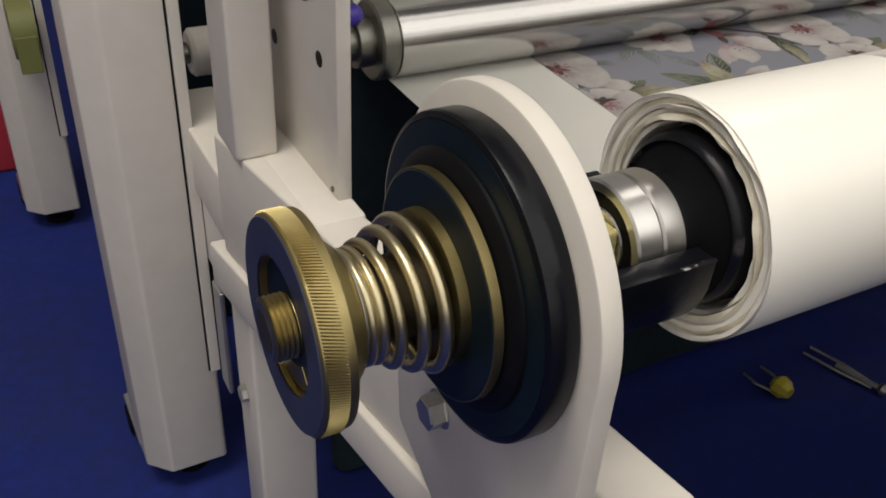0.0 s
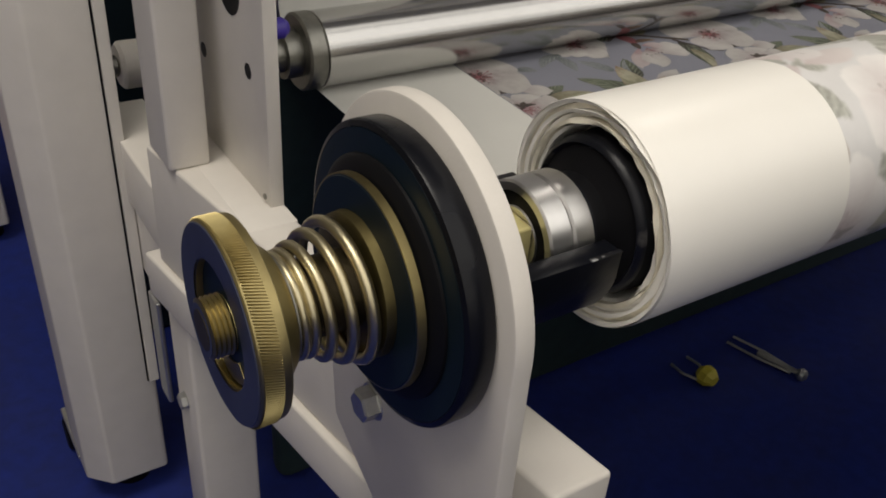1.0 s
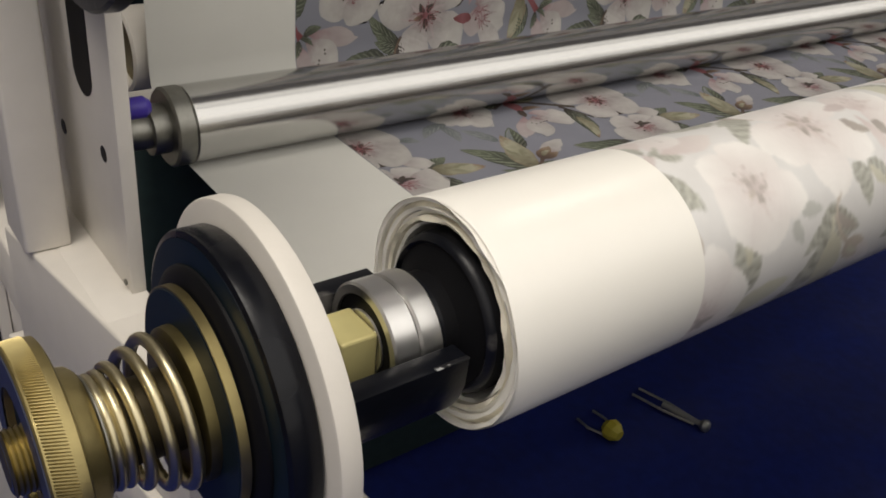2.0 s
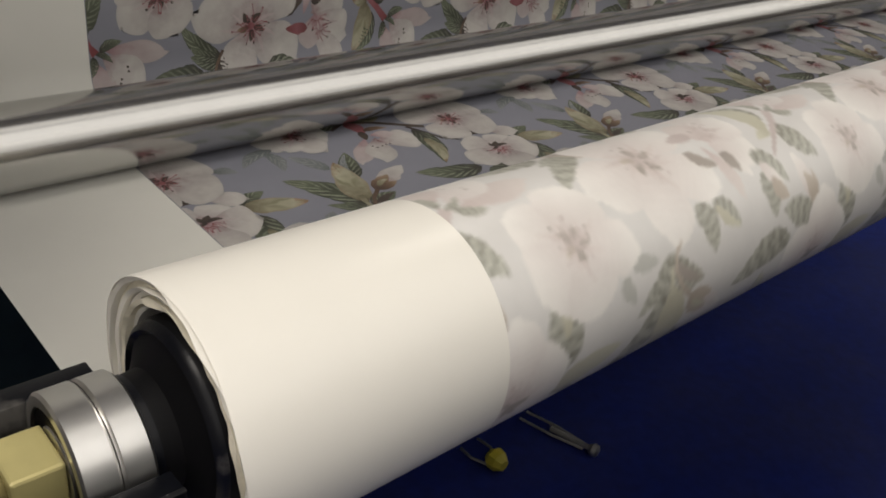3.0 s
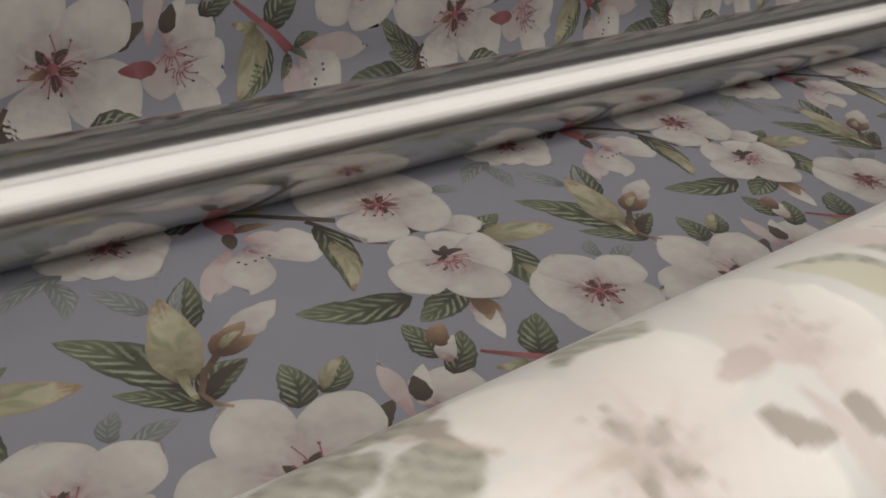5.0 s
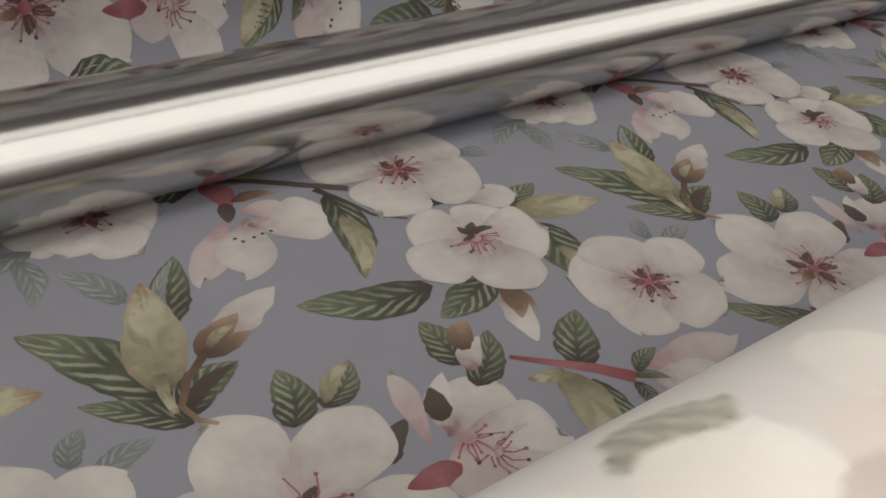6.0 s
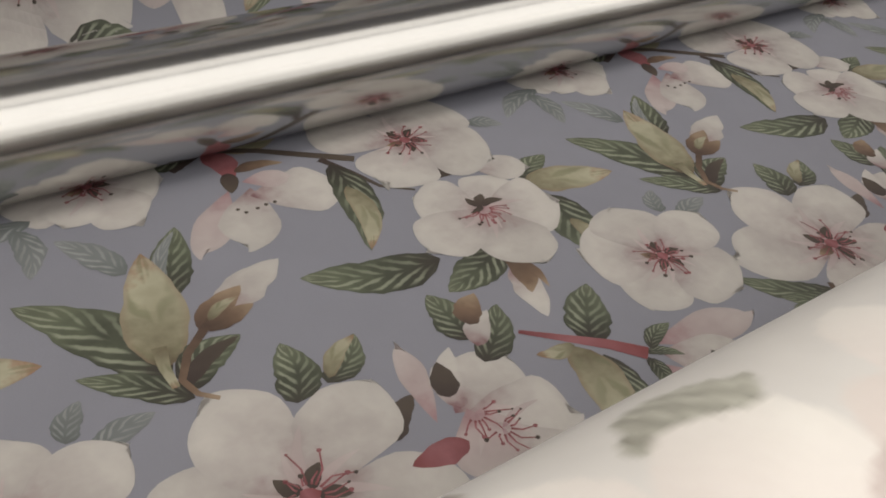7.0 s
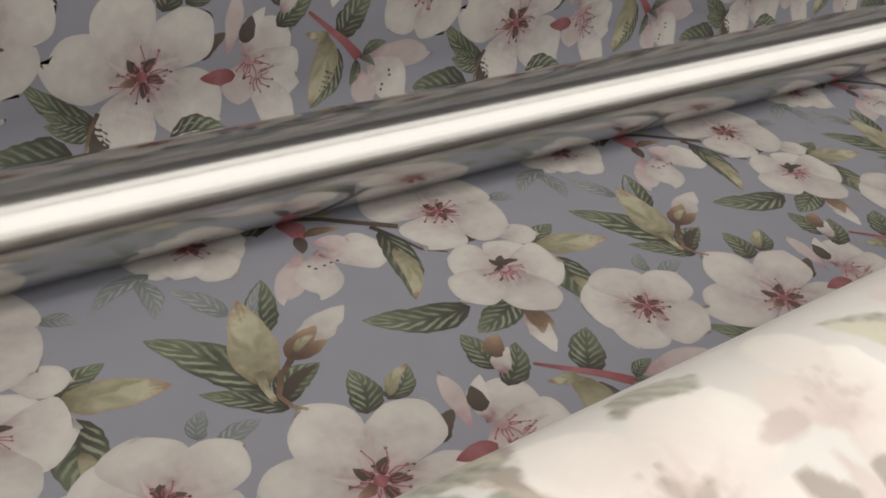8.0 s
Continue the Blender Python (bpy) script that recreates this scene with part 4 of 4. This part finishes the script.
def motif_red_bell():
    k = Ink()
    k.petal("pink", 0.4519, 0.1167, radians(-9), 0.0536, 0.0219)
    k.petal("petal", 0.4504, 0.1121, radians(-39), 0.0453, 0.0345)
    k.petal("pink", 0.4465, 0.1063, radians(-82), 0.0296, 0.0223)
    k.leaf("green", 0.4451, 0.1150, 0.4593, 0.1055, 0.30, 0.10)
    k.leaf("green", 0.4438, 0.1121, 0.4382, 0.0940, 0.42, 0.10)
    k.leaf("green", 0.4485, 0.1158, 0.4679, 0.1229, 0.40, 0.10)
    k.dot("dark", 0.4716, 0.1005, 0.0012)
    k.dot("dark", 0.4720, 0.0967, 0.0012)
    k.dot("dark", 0.4650, 0.0909, 0.0012)
    k.dot("dark", 0.4637, 0.0874, 0.0012)
    return k


def motif_bird_leaf():
    k = Ink()
    k.leaf("grey", 0.5523, 0.3153, 0.5137, 0.2951, 0.30, -0.11)
    k.leaf("grey", 0.5442, 0.3114, 0.5415, 0.2755, 0.36, 0.10)
    k.leaf("grey", 0.2785, 0.2613, 0.2594, 0.2964, 0.37, -0.05)
    return k


def motif_yellow_leaf():
    k = Ink()
    k.leaf("dark", 0.5620, 0.4105, 0.5655, 0.3724, 0.36, 0.10)
    k.leaf("yellow", 0.5611, 0.4110, 0.5175, 0.3328, 0.46, 0.01)
    k.leaf("dark", 0.5445, 0.3768, 0.5179, 0.3326, 0.60, 0.10)
    k.leaf("green", 0.5620, 0.4105, 0.5178, 0.4035, 0.40, 0.10)
    return k


MOTIFS = [("leaf_spray", motif_under), ("blossom", motif_big), ("side_blossom", motif_profile), ("blossom", motif_mid), ("twin_blossom", motif_twin), ("bell_blossom", motif_bell),
          ("round_blossom", motif_round), ("blossom", motif_old), ("leaf_spray", motif_spray), ("long_leaf", motif_long_leaf), ("twin_leaf", motif_pair),
          ("red_twig", motif_red_twig), ("drooping_blossom", motif_red_bell), ("grey_leaves", motif_bird_leaf), ("yellow_leaf", motif_yellow_leaf)]


def ink_mesh(name, ink, ds, du, lift):
    """The mesh of one motif at s + ds on the web; what lies across the margin or off the paper is cut away."""
    kinds = list(INKS)
    verts, faces, mats, cols = [], [], [], []
    for kind, layer, quad, at in ink.faces:
        s4 = [s + ds for _, s in quad]
        u4 = [u + du for u, _ in quad]
        if max(u4) > WEB_END - 0.002 or max(u4) < MARGIN + 0.001 or max(s4) > S_TOP - 0.002 or min(s4) < 0.002:
            continue
        i = len(verts)
        verts += [web_point(max(u, MARGIN + 0.0005) - du, s, lift + 0.000012 * (layer % 1000)) for u, s in zip(u4, s4)]
        faces.append((i, i + 1, i + 2, i + 3))
        mats.append(kinds.index(kind))
        cols += at
    if not faces:
        return None
    me = bpy.data.meshes.new(name)
    me.from_pydata(verts, [], faces)
    for k in kinds:
        me.materials.append(INKS[k])
    me.polygons.foreach_set("material_index", mats)
    attr = me.attributes.new("ink", "FLOAT_VECTOR", "CORNER")
    attr.data.foreach_set("vector", [c for col in cols for c in col])
    me.update()
    return me


PRINTS = [(name, make()) for name, make in MOTIFS]
for turn, (name, ink) in enumerate(PRINTS):
    us = [u for _, _, q, _ in ink.faces for u, _ in q]
    ss = [s for _, _, q, _ in ink.faces for _, s in q]
    for ks in range(-3, 5):
        ds = SHIFT + ks * TILE_S
        if max(ss) + ds < 0 or min(ss) + ds > S_TOP:
            continue
        shared = None
        for ku in range(-3, 7):
            du = ku * TILE_U
            if max(us) + du < MARGIN or min(us) + du > WEB_END:
                continue
            cut = min(us) + du < MARGIN + 0.001 or max(us) + du > WEB_END - 0.003
            if cut or shared is None:
                me = ink_mesh(name, ink, ds, du, 0.0001 + turn * 0.000005)
                if me is None:
                    continue
                if not cut:
                    shared = me
            else:
                me = shared
            ob = new(name, me)
            ob.parent = web
            ob.matrix_parent_inverse = web.matrix_world.inverted()
            ob.location = (du, 0, 0)

# ---- the wound paper's outer side: the same print seen faintly through the sheet ----
BACK_LAG = 0.009
NU, NS = 300, 340


def back_tones():
    """One repeat of the pattern as it shows through, on a grid of NS x NU cells."""
    tone = np.empty((NS, NU, 3))
    tone[:] = BACK_GROUND
    for _, ink in PRINTS:
        for kind, layer, quad, at in ink.faces:
            q = np.array(quad) / (TILE_U, TILE_S) * (NU, NS)
            lo, hi = np.floor(q.min(0)).astype(int), np.ceil(q.max(0)).astype(int) + 1
            gx, gy = np.meshgrid(np.arange(lo[0], hi[0]), np.arange(lo[1], hi[1]))
            d = [(q[(k + 1) % 4][0] - q[k][0]) * (gy - q[k][1]) - (q[(k + 1) % 4][1] - q[k][1]) * (gx - q[k][0]) for k in range(4)]
            inside = np.all([e >= -1e-9 for e in d], 0) | np.all([e <= 1e-9 for e in d], 0)
            if inside.any():
                a, b = BACK_INKS[kind]
                w = at[0][0]
                if kind == "green":
                    w += 0.9 * math.sin(6.283 * (5 * w - 3.2 * abs(at[0][1] - 0.5)))
                tone[gy[inside] % NS, gx[inside] % NU] = [a[n] * (1 - w) + b[n] * w for n in range(3)]
    tone = sum(np.roll(np.roll(tone, i, 0), j, 1) for i in (-1, 0, 1) for j in (-1, 0, 1)) / 9
    return tone


def printed_back():
    tone = back_tones()
    us = np.concatenate((np.arange(MARGIN, 0.75, 0.00125), np.arange(0.75, WEB_END, 0.005), [WEB_END]))
    ring = 320
    a = np.linspace(0, 2 * np.pi, ring + 1)
    uu, aa = np.meshgrid(us, a)
    co = np.stack((uu, -R_ROLL * np.sin(aa), -R_ROLL * np.cos(aa)), -1).reshape(-1, 3)
    n = len(us)
    i = (np.arange(ring)[:, None] * n + np.arange(n - 1)).ravel()
    me = bpy.data.meshes.new("printed_back")
    me.from_pydata(co.tolist(), [], np.stack((i, i + n, i + n + 1, i + 1), -1).tolist())
    gx = np.floor(uu / TILE_U * NU).astype(int) % NU
    gy = np.floor((-aa * R_ROLL - SHIFT - BACK_LAG) / TILE_S * NS).astype(int) % NS
    col = np.ones((*uu.shape, 4))
    col[..., :3] = tone[gy, gx]
    me.attributes.new("see_through", "FLOAT_COLOR", "POINT").data.foreach_set("color", col.ravel())
    me.materials.append(PAPER_BACK)
    me.polygons.foreach_set("use_smooth", [True] * len(me.polygons))
    ob = new("printed_back", me)
    ob.parent = roll
    ob.matrix_parent_inverse = roll.matrix_world.inverted()
    tagged(ob, label="pale back of the paper with flowers showing faintly through")


printed_back()
